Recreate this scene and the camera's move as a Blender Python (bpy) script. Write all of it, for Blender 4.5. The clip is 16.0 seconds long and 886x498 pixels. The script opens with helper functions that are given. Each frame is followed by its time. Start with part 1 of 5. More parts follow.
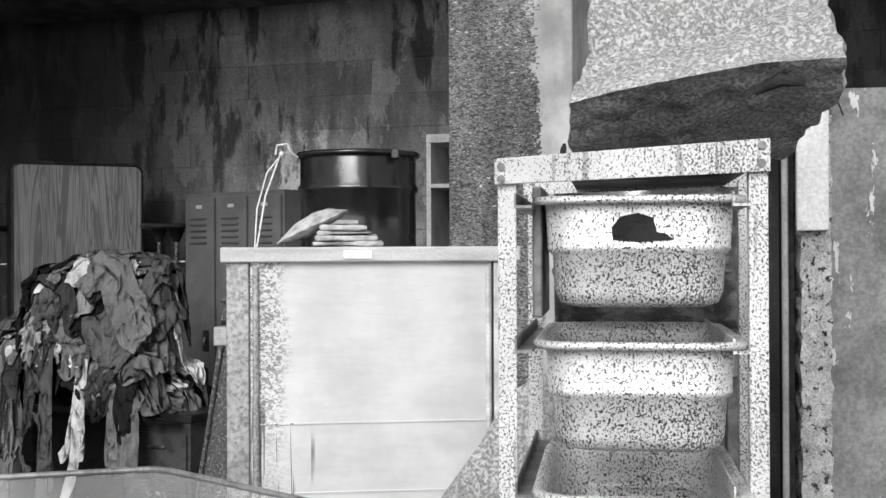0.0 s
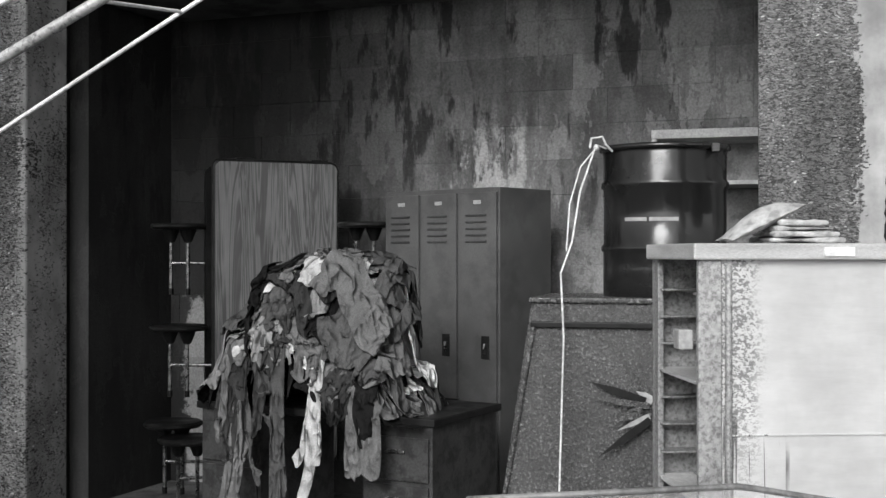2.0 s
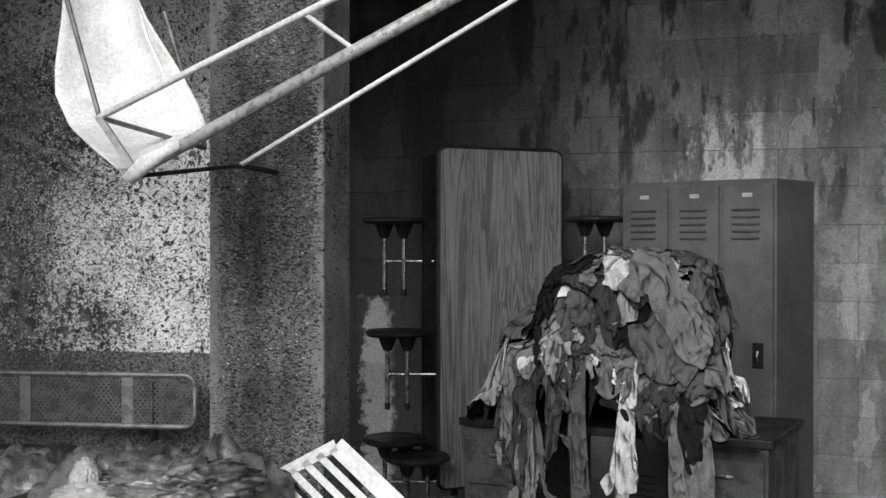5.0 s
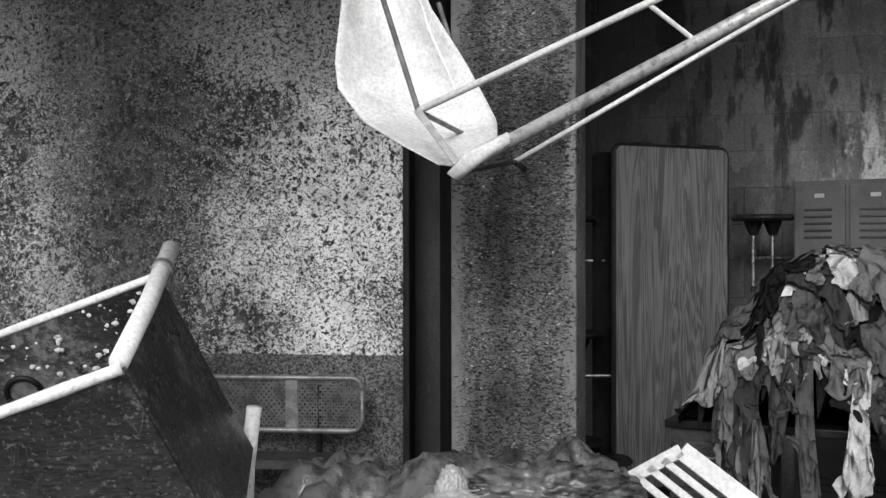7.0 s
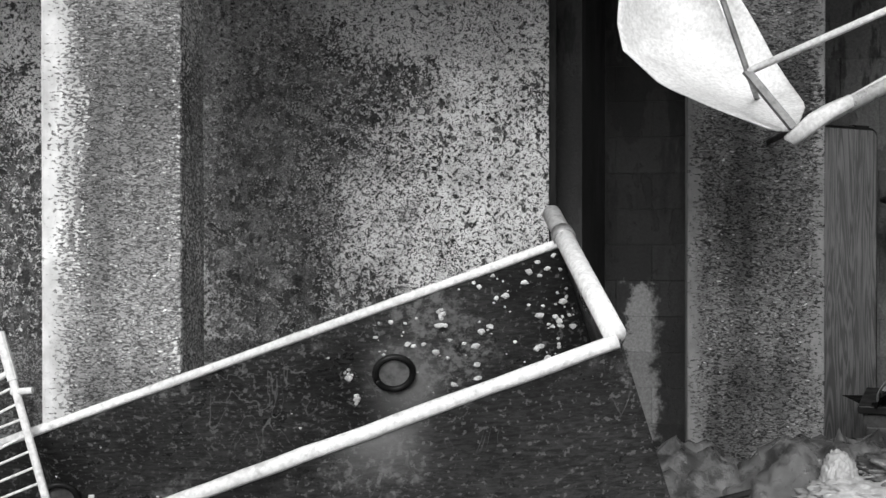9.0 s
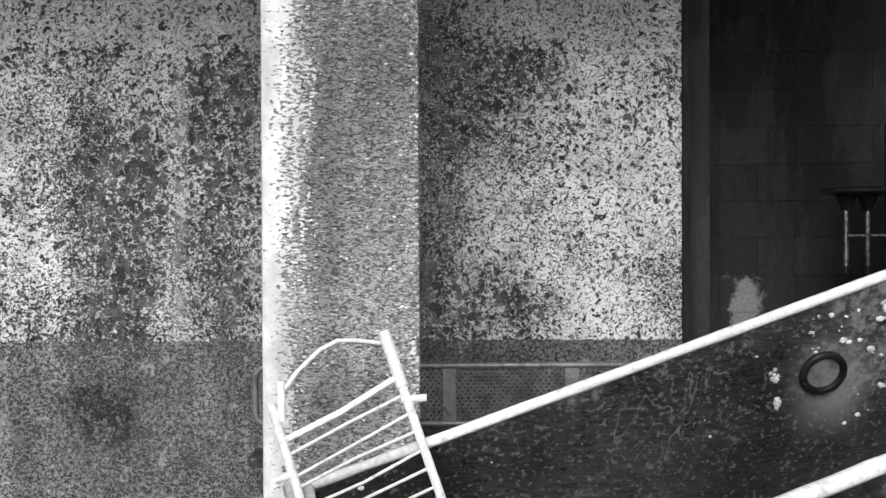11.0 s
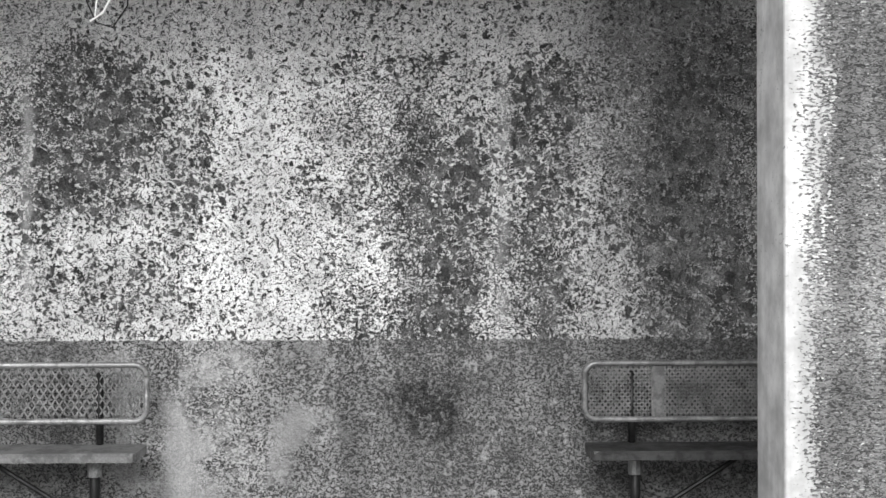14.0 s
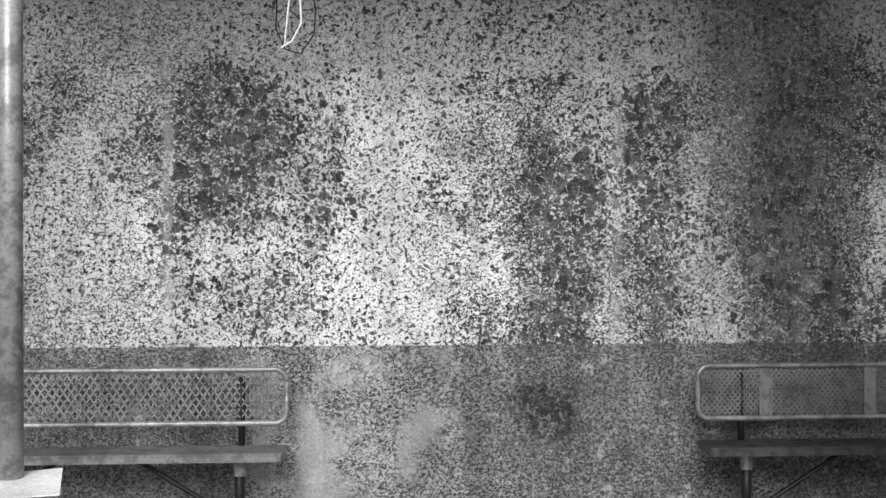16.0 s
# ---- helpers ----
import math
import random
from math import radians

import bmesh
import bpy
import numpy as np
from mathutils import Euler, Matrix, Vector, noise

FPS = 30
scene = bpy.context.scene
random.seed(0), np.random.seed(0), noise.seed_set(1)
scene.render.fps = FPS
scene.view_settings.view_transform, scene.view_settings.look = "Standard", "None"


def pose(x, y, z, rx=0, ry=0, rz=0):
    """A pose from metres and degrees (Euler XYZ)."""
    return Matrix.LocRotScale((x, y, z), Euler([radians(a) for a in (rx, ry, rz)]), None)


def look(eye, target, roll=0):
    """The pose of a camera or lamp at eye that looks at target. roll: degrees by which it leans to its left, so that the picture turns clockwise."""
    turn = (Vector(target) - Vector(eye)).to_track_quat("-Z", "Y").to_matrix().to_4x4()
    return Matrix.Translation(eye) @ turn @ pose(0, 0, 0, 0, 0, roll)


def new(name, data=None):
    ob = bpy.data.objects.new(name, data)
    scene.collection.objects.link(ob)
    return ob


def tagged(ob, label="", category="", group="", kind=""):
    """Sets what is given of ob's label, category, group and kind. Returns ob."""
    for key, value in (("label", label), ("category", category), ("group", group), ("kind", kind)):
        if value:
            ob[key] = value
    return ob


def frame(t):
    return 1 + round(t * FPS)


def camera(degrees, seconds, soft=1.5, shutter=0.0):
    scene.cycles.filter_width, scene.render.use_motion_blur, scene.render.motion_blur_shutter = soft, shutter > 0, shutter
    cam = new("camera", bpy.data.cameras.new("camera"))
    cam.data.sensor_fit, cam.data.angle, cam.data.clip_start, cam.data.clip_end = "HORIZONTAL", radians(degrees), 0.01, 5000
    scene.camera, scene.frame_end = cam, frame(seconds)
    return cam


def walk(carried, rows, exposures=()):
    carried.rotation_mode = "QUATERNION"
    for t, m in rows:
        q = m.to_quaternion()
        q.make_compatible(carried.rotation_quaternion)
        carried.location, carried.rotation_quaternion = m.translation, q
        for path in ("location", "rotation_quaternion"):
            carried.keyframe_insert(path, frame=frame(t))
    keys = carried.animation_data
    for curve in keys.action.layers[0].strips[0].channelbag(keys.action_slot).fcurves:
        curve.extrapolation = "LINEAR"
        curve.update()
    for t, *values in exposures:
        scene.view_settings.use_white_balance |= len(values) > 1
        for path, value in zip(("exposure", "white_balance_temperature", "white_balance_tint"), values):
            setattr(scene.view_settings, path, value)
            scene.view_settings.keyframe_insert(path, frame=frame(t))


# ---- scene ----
cam = camera(41.3, 16.0)
# seconds, eye, (pitch, roll, yaw)
PATH = [
    (0, (6.652, -2.264, 1.471), (0.14, -0.28, 7.99)),
    (0.5, (6.524, -2.272, 1.482), (0.22, 0.01, 8.24)),
    (1, (6.314, -2.266, 1.469), (0.19, 0.05, 9.01)),
    (1.5, (6.047, -2.227, 1.460), (0.19, 0.06, 9.80)),
    (2, (5.767, -2.213, 1.462), (0.24, -0.02, 10.42)),
    (2.5, (5.486, -2.194, 1.467), (0.37, -0.01, 10.94)),
    (3, (5.254, -2.153, 1.454), (0.28, -0.14, 11.49)),
    (3.2, (5.157, -2.134, 1.454), (0.35, -0.15, 11.47)),
    (5.3, (4.019, -1.841, 1.510), (-0.34, 0.01, 7.32)),
    (5.5, (3.910, -1.846, 1.511), (-0.27, -0.03, 7.07)),
    (6, (3.645, -1.863, 1.488), (-0.27, -0.06, 6.78)),
    (6.5, (3.417, -1.871, 1.504), (-0.24, -0.09, 6.60)),
    (7, (3.169, -1.868, 1.498), (-0.27, -0.10, 6.30)),
    (7.5, (2.916, -1.822, 1.466), (-0.36, -0.04, 5.94)),
    (8, (2.664, -1.766, 1.469), (-0.35, -0.12, 5.54)),
    (8.2, (2.560, -1.755, 1.462), (-0.42, -0.08, 5.35)),
    (10.3, (1.493, -1.572, 1.405), (-0.55, -0.24, -0.44)),
    (10.5, (1.400, -1.533, 1.400), (-0.57, -0.26, -0.62)),
    (11, (1.156, -1.435, 1.405), (-0.51, -0.24, -0.57)),
    (11.5, (0.908, -1.370, 1.394), (-0.45, -0.24, -0.24)),
    (12, (0.662, -1.339, 1.378), (-0.36, -0.24, 0.12)),
    (12.5, (0.437, -1.369, 1.379), (-0.17, -0.20, 0.10)),
    (13, (0.186, -1.452, 1.365), (-0.15, -0.15, -0.24)),
    (13.5, (-0.130, -1.522, 1.358), (-0.08, -0.14, -0.69)),
    (14, (-0.385, -1.608, 1.364), (0.03, -0.14, -0.99)),
    (14.5, (-0.604, -1.700, 1.373), (0.04, -0.20, -0.97)),
    (15, (-0.809, -1.738, 1.380), (-0.13, -0.21, -1.27)),
    (15.5, (-1.007, -1.794, 1.388), (0.00, -0.23, -2.07)),
    (16, (-1.227, -1.912, 1.399), (0.19, -0.16, -3.28)),
]
walk(cam, [(t, pose(*e, 90 + a[0], -a[1], a[2])) for t, e, a in PATH],
     exposures=[(0, 0.85), (3.2, 0.82), (5.3, 0.65), (8.2, 0.6), (10.5, 0.75), (12.5, 0.95), (16, 0.9)])

# ---- world and light: an overcast day, drawn in black and white ----
world = bpy.data.worlds.new("overcast_sky")
scene.world = world
world.use_nodes = True
wn = world.node_tree
wn.nodes.clear()
sky = wn.nodes.new("ShaderNodeTexSky")
sky.sky_type = "NISHITA"
sky.sun_disc = False
sky.sun_elevation = radians(33)
sky.sun_rotation = radians(180)
grey = wn.nodes.new("ShaderNodeRGBToBW")
back = wn.nodes.new("ShaderNodeBackground")
back.inputs["Strength"].default_value = 0.12
wout = wn.nodes.new("ShaderNodeOutputWorld")
wn.links.new(sky.outputs[0], grey.inputs[0])
wn.links.new(grey.outputs[0], back.inputs[0])
wn.links.new(back.outputs[0], wout.inputs[0])

sun_data = bpy.data.lights.new("sun", "SUN")
sun_data.energy = 1.5
sun_data.angle = radians(28)
sun = new("sun", sun_data)
sun.matrix_world = look((-1.2, -7, 4.8), (0.2, 1.0, 0))


# ---- materials ----
def nodes_of(name):
    m = bpy.data.materials.new(name)
    m.use_nodes = True
    t = m.node_tree
    t.nodes.clear()
    out = t.nodes.new("ShaderNodeOutputMaterial")
    b = t.nodes.new("ShaderNodeBsdfPrincipled")
    t.links.new(b.outputs[0], out.inputs[0])
    return m, t, b


def node(t, kind, links=(), **values):
    """A node with its inputs set: values by socket name (spaces as _), links as (socket, output)."""
    n = t.nodes.new(kind)
    for k, v in values.items():
        n.inputs[k.replace("_", " ")].default_value = v
    for k, o in links:
        t.links.new(o, n.inputs[k])
    return n


def noise_at(t, co, scale, detail=4.0, rough=0.6, dist=0.0):
    return node(t, "ShaderNodeTexNoise", [("Vector", co)], Scale=scale, Detail=detail, Roughness=rough, Distortion=dist).outputs[0]


def step(t, val, lo, hi, a=0.0, b=1.0):
    n = t.nodes.new("ShaderNodeMapRange")
    n.interpolation_type = "SMOOTHSTEP"
    t.links.new(val, n.inputs[0])
    for i, v in enumerate((lo, hi, a, b)):
        n.inputs[i + 1].default_value = v
    return n.outputs[0]


def calc(t, op, a, b=0.0, c=None):
    n = t.nodes.new("ShaderNodeMath")
    n.operation = op
    for i, v in enumerate((a, b) if c is None else (a, b, c)):
        if isinstance(v, (int, float)):
            n.inputs[i].default_value = v
        else:
            t.links.new(v, n.inputs[i])
    return n.outputs[0]


def blend(t, fac, a, b):
    """Grey values a and b (numbers or outputs) blended by fac."""
    n = t.nodes.new("ShaderNodeMix")
    n.data_type = "FLOAT"
    for i, v in ((0, fac), (2, a), (3, b)):
        if isinstance(v, (int, float)):
            n.inputs[i].default_value = v
        else:
            t.links.new(v, n.inputs[i])
    return n.outputs[0]


def coords(t, stretch=(1, 1, 1)):
    c = t.nodes.new("ShaderNodeTexCoord").outputs["Object"]
    if stretch == (1, 1, 1):
        return c
    m = t.nodes.new("ShaderNodeMapping")
    m.inputs["Scale"].default_value = stretch
    t.links.new(c, m.inputs[0])
    return m.outputs[0]


def relief(t, b, height, strength, distance=0.01):
    n = node(t, "ShaderNodeBump", [("Height", height)], Strength=strength, Distance=distance)
    t.links.new(n.outputs[0], b.inputs["Normal"])


def stained(name, light, dark, scale=14.0, lo=0.45, hi=0.6, rough=0.8, metal=0.0, bump=0.3, fine=90.0, stretch=(1, 1, 1), broad=1.6, random_grey=0.0, spec=0.18):
    """A surface of two greys: patches, broad dirt and fine grain with relief."""
    m, t, b = nodes_of(name)
    co = coords(t, stretch)
    patch = step(t, noise_at(t, co, scale, 6, 0.65), lo, hi)
    wide = step(t, noise_at(t, co, broad, 3), 0.3, 0.7, 0.72, 1.15)
    grain = noise_at(t, co, fine, 3)
    v = calc(t, "MULTIPLY", blend(t, patch, light, dark), wide)
    v = calc(t, "MULTIPLY", v, step(t, grain, 0.25, 0.75, 0.82, 1.15))
    if random_grey:
        r = t.nodes.new("ShaderNodeObjectInfo").outputs["Random"]
        v = calc(t, "MULTIPLY", v, step(t, r, 0, 1, 1 - random_grey, 1 + random_grey))
    t.links.new(v, b.inputs["Base Color"])
    t.links.new(step(t, noise_at(t, co, scale * 0.7, 4), 0.3, 0.7, rough - 0.12, min(1, rough + 0.1)), b.inputs["Roughness"])
    b.inputs["Metallic"].default_value = metal
    b.inputs["Specular IOR Level"].default_value = spec
    relief(t, b, calc(t, "ADD", grain, calc(t, "MULTIPLY", patch, 0.5)), bump, 0.004)
    return m


# ---- mesh helpers ----
def finish(bm, smooth=False):
    me = bpy.data.meshes.new("mesh")
    bmesh.ops.recalc_face_normals(bm, faces=bm.faces)
    for f in bm.faces:
        f.smooth = smooth
    bm.to_mesh(me)
    bm.free()
    return me


def part(name, bm, material, parent=None, label="", smooth=False):
    ob = new(name, finish(bm, smooth))
    ob.data.materials.append(material)
    ob.parent = parent
    if label:
        ob["label"] = label
    return ob


def thing(name, x, y, z, turn=0.0, label="", category="", group="", kind=""):
    ob = new(name)
    ob.empty_display_size = 0.1
    ob.matrix_world = pose(x, y, z, 0, 0, turn)
    return tagged(ob, label, category, group, kind)


def box(bm, x0, x1, y0, y1, z0, z1, bevel=0.0, m=None):
    r = bmesh.ops.create_cube(bm, size=1.0)
    vs = r["verts"]
    for v in vs:
        v.co = Vector((x0 + (v.co.x + 0.5) * (x1 - x0), y0 + (v.co.y + 0.5) * (y1 - y0), z0 + (v.co.z + 0.5) * (z1 - z0)))
    if m is not None:
        bmesh.ops.transform(bm, matrix=m, verts=vs)
    if bevel:
        es = {e for v in vs for e in v.link_edges}
        bmesh.ops.bevel(bm, geom=list(es), offset=bevel, segments=2, profile=0.5, affect="EDGES")
    return bm


def boxes(*args, bevel=0.0):
    bm = bmesh.new()
    for a in args:
        box(bm, *a, bevel=bevel)
    return bm


def sweep(bm, pts, r, n=10, cap=True, flat=1.0):
    """A tube of radius r (number or list) along the points."""
    pts = [Vector(p) for p in pts]
    rings = []
    side = None
    for i, p in enumerate(pts):
        d = (pts[min(i + 1, len(pts) - 1)] - pts[max(i - 1, 0)]).normalized()
        if side is None:
            side = d.cross(Vector((0, 0, 1)) if abs(d.z) < 0.9 else Vector((1, 0, 0))).normalized()
        side = (side - d * side.dot(d)).normalized()
        up = side.cross(d)
        rad = r[i] if isinstance(r, (list, tuple)) else r
        rings.append([bm.verts.new(p + side * math.cos(a) * rad + up * math.sin(a) * rad * flat) for a in (2 * math.pi * k / n for k in range(n))])
    for a, b in zip(rings, rings[1:]):
        for k in range(n):
            bm.faces.new((a[k], a[(k + 1) % n], b[(k + 1) % n], b[k]))
    if cap:
        bm.faces.new(rings[0])
        bm.faces.new(rings[-1][::-1])
    return bm


def tube(pts, r, n=10, flat=1.0):
    return sweep(bmesh.new(), pts, r, n, True, flat)


def lathe(profile, n=40, close=True):
    """Turn (radius, z) pairs about the z axis."""
    bm = bmesh.new()
    rings = [[bm.verts.new((r * math.cos(2 * math.pi * k / n), r * math.sin(2 * math.pi * k / n), z)) for k in range(n)] for r, z in profile]
    for a, b in zip(rings, rings[1:]):
        for k in range(n):
            bm.faces.new((a[k], a[(k + 1) % n], b[(k + 1) % n], b[k]))
    if close:
        bm.faces.new(rings[0][::-1])
        bm.faces.new(rings[-1])
    return bm


def prism(outline, z0, z1, bevel=0.0):
    """An upright block over an (x, y) outline."""
    bm = bmesh.new()
    low = [bm.verts.new((x, y, z0)) for x, y in outline]
    high = [bm.verts.new((x, y, z1)) for x, y in outline]
    bm.faces.new(low[::-1])
    bm.faces.new(high)
    for i in range(len(outline)):
        j = (i + 1) % len(outline)
        bm.faces.new((low[i], low[j], high[j], high[i]))
    if bevel:
        bmesh.ops.bevel(bm, geom=bm.edges[:], offset=bevel, segments=2, profile=0.5, affect="EDGES")
    return bm


def solid(corners, thick, bevel=0.0):
    """A plate over a polygon of points, thickened along its normal."""
    bm = bmesh.new()
    c = [Vector(p) for p in corners]
    nrm = (c[1] - c[0]).cross(c[2] - c[1]).normalized() * thick
    a = [bm.verts.new(p) for p in c]
    b = [bm.verts.new(p + nrm) for p in c]
    bm.faces.new(a[::-1])
    bm.faces.new(b)
    for i in range(len(c)):
        j = (i + 1) % len(c)
        bm.faces.new((a[i], a[j], b[j], b[i]))
    if bevel:
        bmesh.ops.bevel(bm, geom=bm.edges[:], offset=bevel, segments=2, profile=0.5, affect="EDGES")
    return bm


def roughen(bm, amount, scale, seed=0.0):
    bm.normal_update()
    for v in bm.verts:
        v.co += v.normal * amount * noise.fractal(v.co * scale + Vector((seed, seed, seed)), 1.0, 2.0, 4)
    return bm


def place(t):
    """World position and its parts."""
    g = t.nodes.new("ShaderNodeNewGeometry").outputs["Position"]
    s = t.nodes.new("ShaderNodeSeparateXYZ")
    t.links.new(g, s.inputs[0])
    return g, s.outputs[0], s.outputs[1], s.outputs[2]


def bell(t, v, mid, half):
    """1 at mid, falling to 0 at half either side."""
    d = calc(t, "ABSOLUTE", calc(t, "SUBTRACT", v, mid))
    return step(t, d, 0.0, half, 1.0, 0.0)


def scaled(t, g, s):
    m = t.nodes.new("ShaderNodeMapping")
    m.inputs["Scale"].default_value = s
    t.links.new(g, m.inputs[0])
    return m.outputs[0]


def flat_cells(t, co, scale, rand=1.0):
    """Round cells in the wall's plane: distance from the middle of the cell, and its own random value."""
    n = t.nodes.new("ShaderNodeTexVoronoi")
    n.voronoi_dimensions = "2D"
    n.inputs["Scale"].default_value = scale
    n.inputs["Randomness"].default_value = rand
    t.links.new(co, n.inputs["Vector"])
    c = t.nodes.new("ShaderNodeSeparateColor")
    t.links.new(n.outputs["Color"], c.inputs[0])
    return n.outputs["Distance"], c.outputs[0], c.outputs[1]


def mouldy_wall():
    """Pale paint lifted in round blisters and worms, over grey plaster; a grey dado below and a plainer strip above.
    Column and bench shade are painted in.
    """
    m, t, b = nodes_of("mouldy_plaster")
    g, x, y, z = place(t)
    warp = noise_at(t, g, 2.2, 3)
    xs = calc(t, "ADD", x, calc(t, "MULTIPLY", calc(t, "SUBTRACT", warp, 0.5), 0.35))
    zs = calc(t, "ADD", z, calc(t, "MULTIPLY", calc(t, "SUBTRACT", noise_at(t, g, 2.7, 3), 0.5), 0.5))
    flat = t.nodes.new("ShaderNodeCombineXYZ")
    t.links.new(x, flat.inputs[0])
    t.links.new(z, flat.inputs[1])

    def bent(amount, scale):
        n = node(t, "ShaderNodeTexNoise", [("Vector", g)], Scale=scale, Detail=3, Roughness=0.6)
        v = t.nodes.new("ShaderNodeVectorMath")
        v.operation = "MULTIPLY_ADD"
        sw = t.nodes.new("ShaderNodeVectorMath")
        sw.operation = "SUBTRACT"
        t.links.new(n.outputs[1], sw.inputs[0])
        sw.inputs[1].default_value = (0.5, 0.5, 0.5)
        t.links.new(sw.outputs[0], v.inputs[0])
        v.inputs[1].default_value = (amount, amount, amount)
        t.links.new(flat.outputs[0], v.inputs[2])
        return v.outputs[0]

    # how much of the paint has lifted, from place to place
    cover = calc(t, "MULTIPLY_ADD", noise_at(t, scaled(t, g, (1, 1, 0.75)), 2.6, 6, 0.66), 1.0, -0.07)
    # the stretches at 0.88 and 1.2 also stand for the column's shade
    for mid, half, zlo, zhi, amount in ((-2.0, 0.45, 1.55, 2.35, 0.20), (-1.15, 0.3, 0.9, 2.6, -0.12), (-0.33, 0.34, 0.7, 1.9, 0.30), (0.22, 0.3, 0.9, 2.3, 0.16),
                                        (0.88, 0.34, 0.9, 2.35, 0.24), (1.2, 0.25, 0.9, 2.4, 0.16), (1.35, 0.6, 2.15, 2.4, 0.14), (1.95, 0.45, 0.9, 2.2, -0.10), (-1.0, 0.8, 0.9, 1.5, -0.05)):
        band = calc(t, "MULTIPLY", step(t, zs, zlo - 0.15, zlo + 0.15), step(t, zs, zhi + 0.12, zhi - 0.12))
        cover = calc(t, "MULTIPLY_ADD", calc(t, "MULTIPLY", bell(t, xs, mid, half), band), amount, cover)
    top_strip = step(t, calc(t, "MULTIPLY_ADD", noise_at(t, g, 5, 5, 0.7), 0.3, z), 2.36, 2.5)
    cover = calc(t, "MULTIPLY_ADD", top_strip, -0.14, cover)
    cover = calc(t, "MINIMUM", calc(t, "MAXIMUM", cover, 0.35), 0.62)

    # rounded blisters in some stretches, fine worms in others
    kind = step(t, calc(t, "ADD", noise_at(t, g, 1.6, 3), calc(t, "MULTIPLY", bell(t, xs, -1.5, 1.2), 0.16)), 0.38, 0.60)
    worms = calc(t, "SUBTRACT", 1.0, kind)

    def spots(scale, bend, bend_scale, base, soft, less, most):
        """Blisters of one size; most is the strength with which less of them are left."""
        d, r1, r2 = flat_cells(t, bent(bend, bend_scale), scale)
        share = calc(t, "ADD", calc(t, "MULTIPLY_ADD", less, most, cover), base)
        limit = calc(t, "MULTIPLY", share, calc(t, "MULTIPLY_ADD", r1, 0.95, 0.2))
        return step(t, calc(t, "SUBTRACT", limit, d), -soft, soft), r2

    big, tone_big = spots(15, 0.12, 15, -0.20, 0.03, worms, -0.14)
    mid, tone_mid = spots(30, 0.075, 26, -0.13, 0.05, worms, -0.12)
    fine, tone_fine = spots(66, 0.045, 50, -0.13, 0.08, kind, -0.06)
    worm_noise = noise_at(t, scaled(t, g, (1, 1, 1.25)), 56, 4, 0.6, 1.3)
    worm = step(t, calc(t, "MULTIPLY_ADD", kind, -0.05, calc(t, "MULTIPLY_ADD", cover, 0.26, worm_noise)), 0.625, 0.65)
    gone = calc(t, "MAXIMUM", calc(t, "MAXIMUM", big, mid), calc(t, "MAXIMUM", worm, fine))
    # the paint that is left, and the plaster under it
    clean = step(t, noise_at(t, g, 1.3, 4), 0.3, 0.7, 0.58, 0.74)
    clean = calc(t, "MULTIPLY_ADD", bell(t, xs, -1.0, 1.35), 0.07, clean)
    clean = calc(t, "MULTIPLY_ADD", calc(t, "MULTIPLY", bell(t, xs, 1.9, 0.6), step(t, z, 2.3, 2.2)), 0.08, clean)
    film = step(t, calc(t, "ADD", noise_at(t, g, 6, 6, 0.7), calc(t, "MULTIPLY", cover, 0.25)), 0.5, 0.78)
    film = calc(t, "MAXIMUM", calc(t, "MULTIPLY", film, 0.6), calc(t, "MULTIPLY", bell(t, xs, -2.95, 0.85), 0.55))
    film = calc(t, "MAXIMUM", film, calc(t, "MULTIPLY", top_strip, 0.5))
    # greyer round x 1.15, again column shade put into the colour
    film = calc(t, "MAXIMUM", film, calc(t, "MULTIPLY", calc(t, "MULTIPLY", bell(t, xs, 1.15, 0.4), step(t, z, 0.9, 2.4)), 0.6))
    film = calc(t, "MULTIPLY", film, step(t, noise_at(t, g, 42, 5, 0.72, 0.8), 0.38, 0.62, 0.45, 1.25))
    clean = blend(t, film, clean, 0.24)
    # the column's soft shade painted on the wall, stronger towards the top
    column_shade = calc(t, "MULTIPLY", bell(t, xs, 0.80, 0.72), step(t, zs, 1.0, 2.3, 0.75, 1.25))
    column_shade = calc(t, "MULTIPLY", column_shade, step(t, noise_at(t, g, 38, 5, 0.72, 0.8), 0.36, 0.62, 0.45, 1.15))
    clean = blend(t, calc(t, "MINIMUM", column_shade, 0.92), clean, 0.11)
    bare = calc(t, "MULTIPLY", step(t, noise_at(t, g, 7, 5), 0.3, 0.7, 0.035, 0.085), step(t, tone_mid, 0, 1, 0.5, 1.5))
    bare = calc(t, "MULTIPLY", bare, step(t, noise_at(t, g, 75, 4, 0.75, 0.8), 0.36, 0.64, 0.4, 1.9))
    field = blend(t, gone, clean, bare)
    # black specks at the torn edges
    rim = calc(t, "MULTIPLY", calc(t, "MULTIPLY", gone, calc(t, "SUBTRACT", 1.0, gone)), 4.0)
    specks = calc(t, "MULTIPLY", rim, step(t, noise_at(t, g, 48, 3, 0.6), 0.48, 0.6))
    field = blend(t, calc(t, "MULTIPLY", specks, 0.75), field, 0.02)
    # pale runs along the block joints under the paint
    for jx in (-2.26, -1.16, 0.0):
        run = calc(t, "MULTIPLY", bell(t, calc(t, "MULTIPLY_ADD", noise_at(t, g, 9, 4), 0.05, x), jx + 0.025, 0.05), step(t, noise_at(t, g, 6, 3), 0.4, 0.6))
        field = blend(t, calc(t, "MULTIPLY", run, 0.45), field, 0.5)
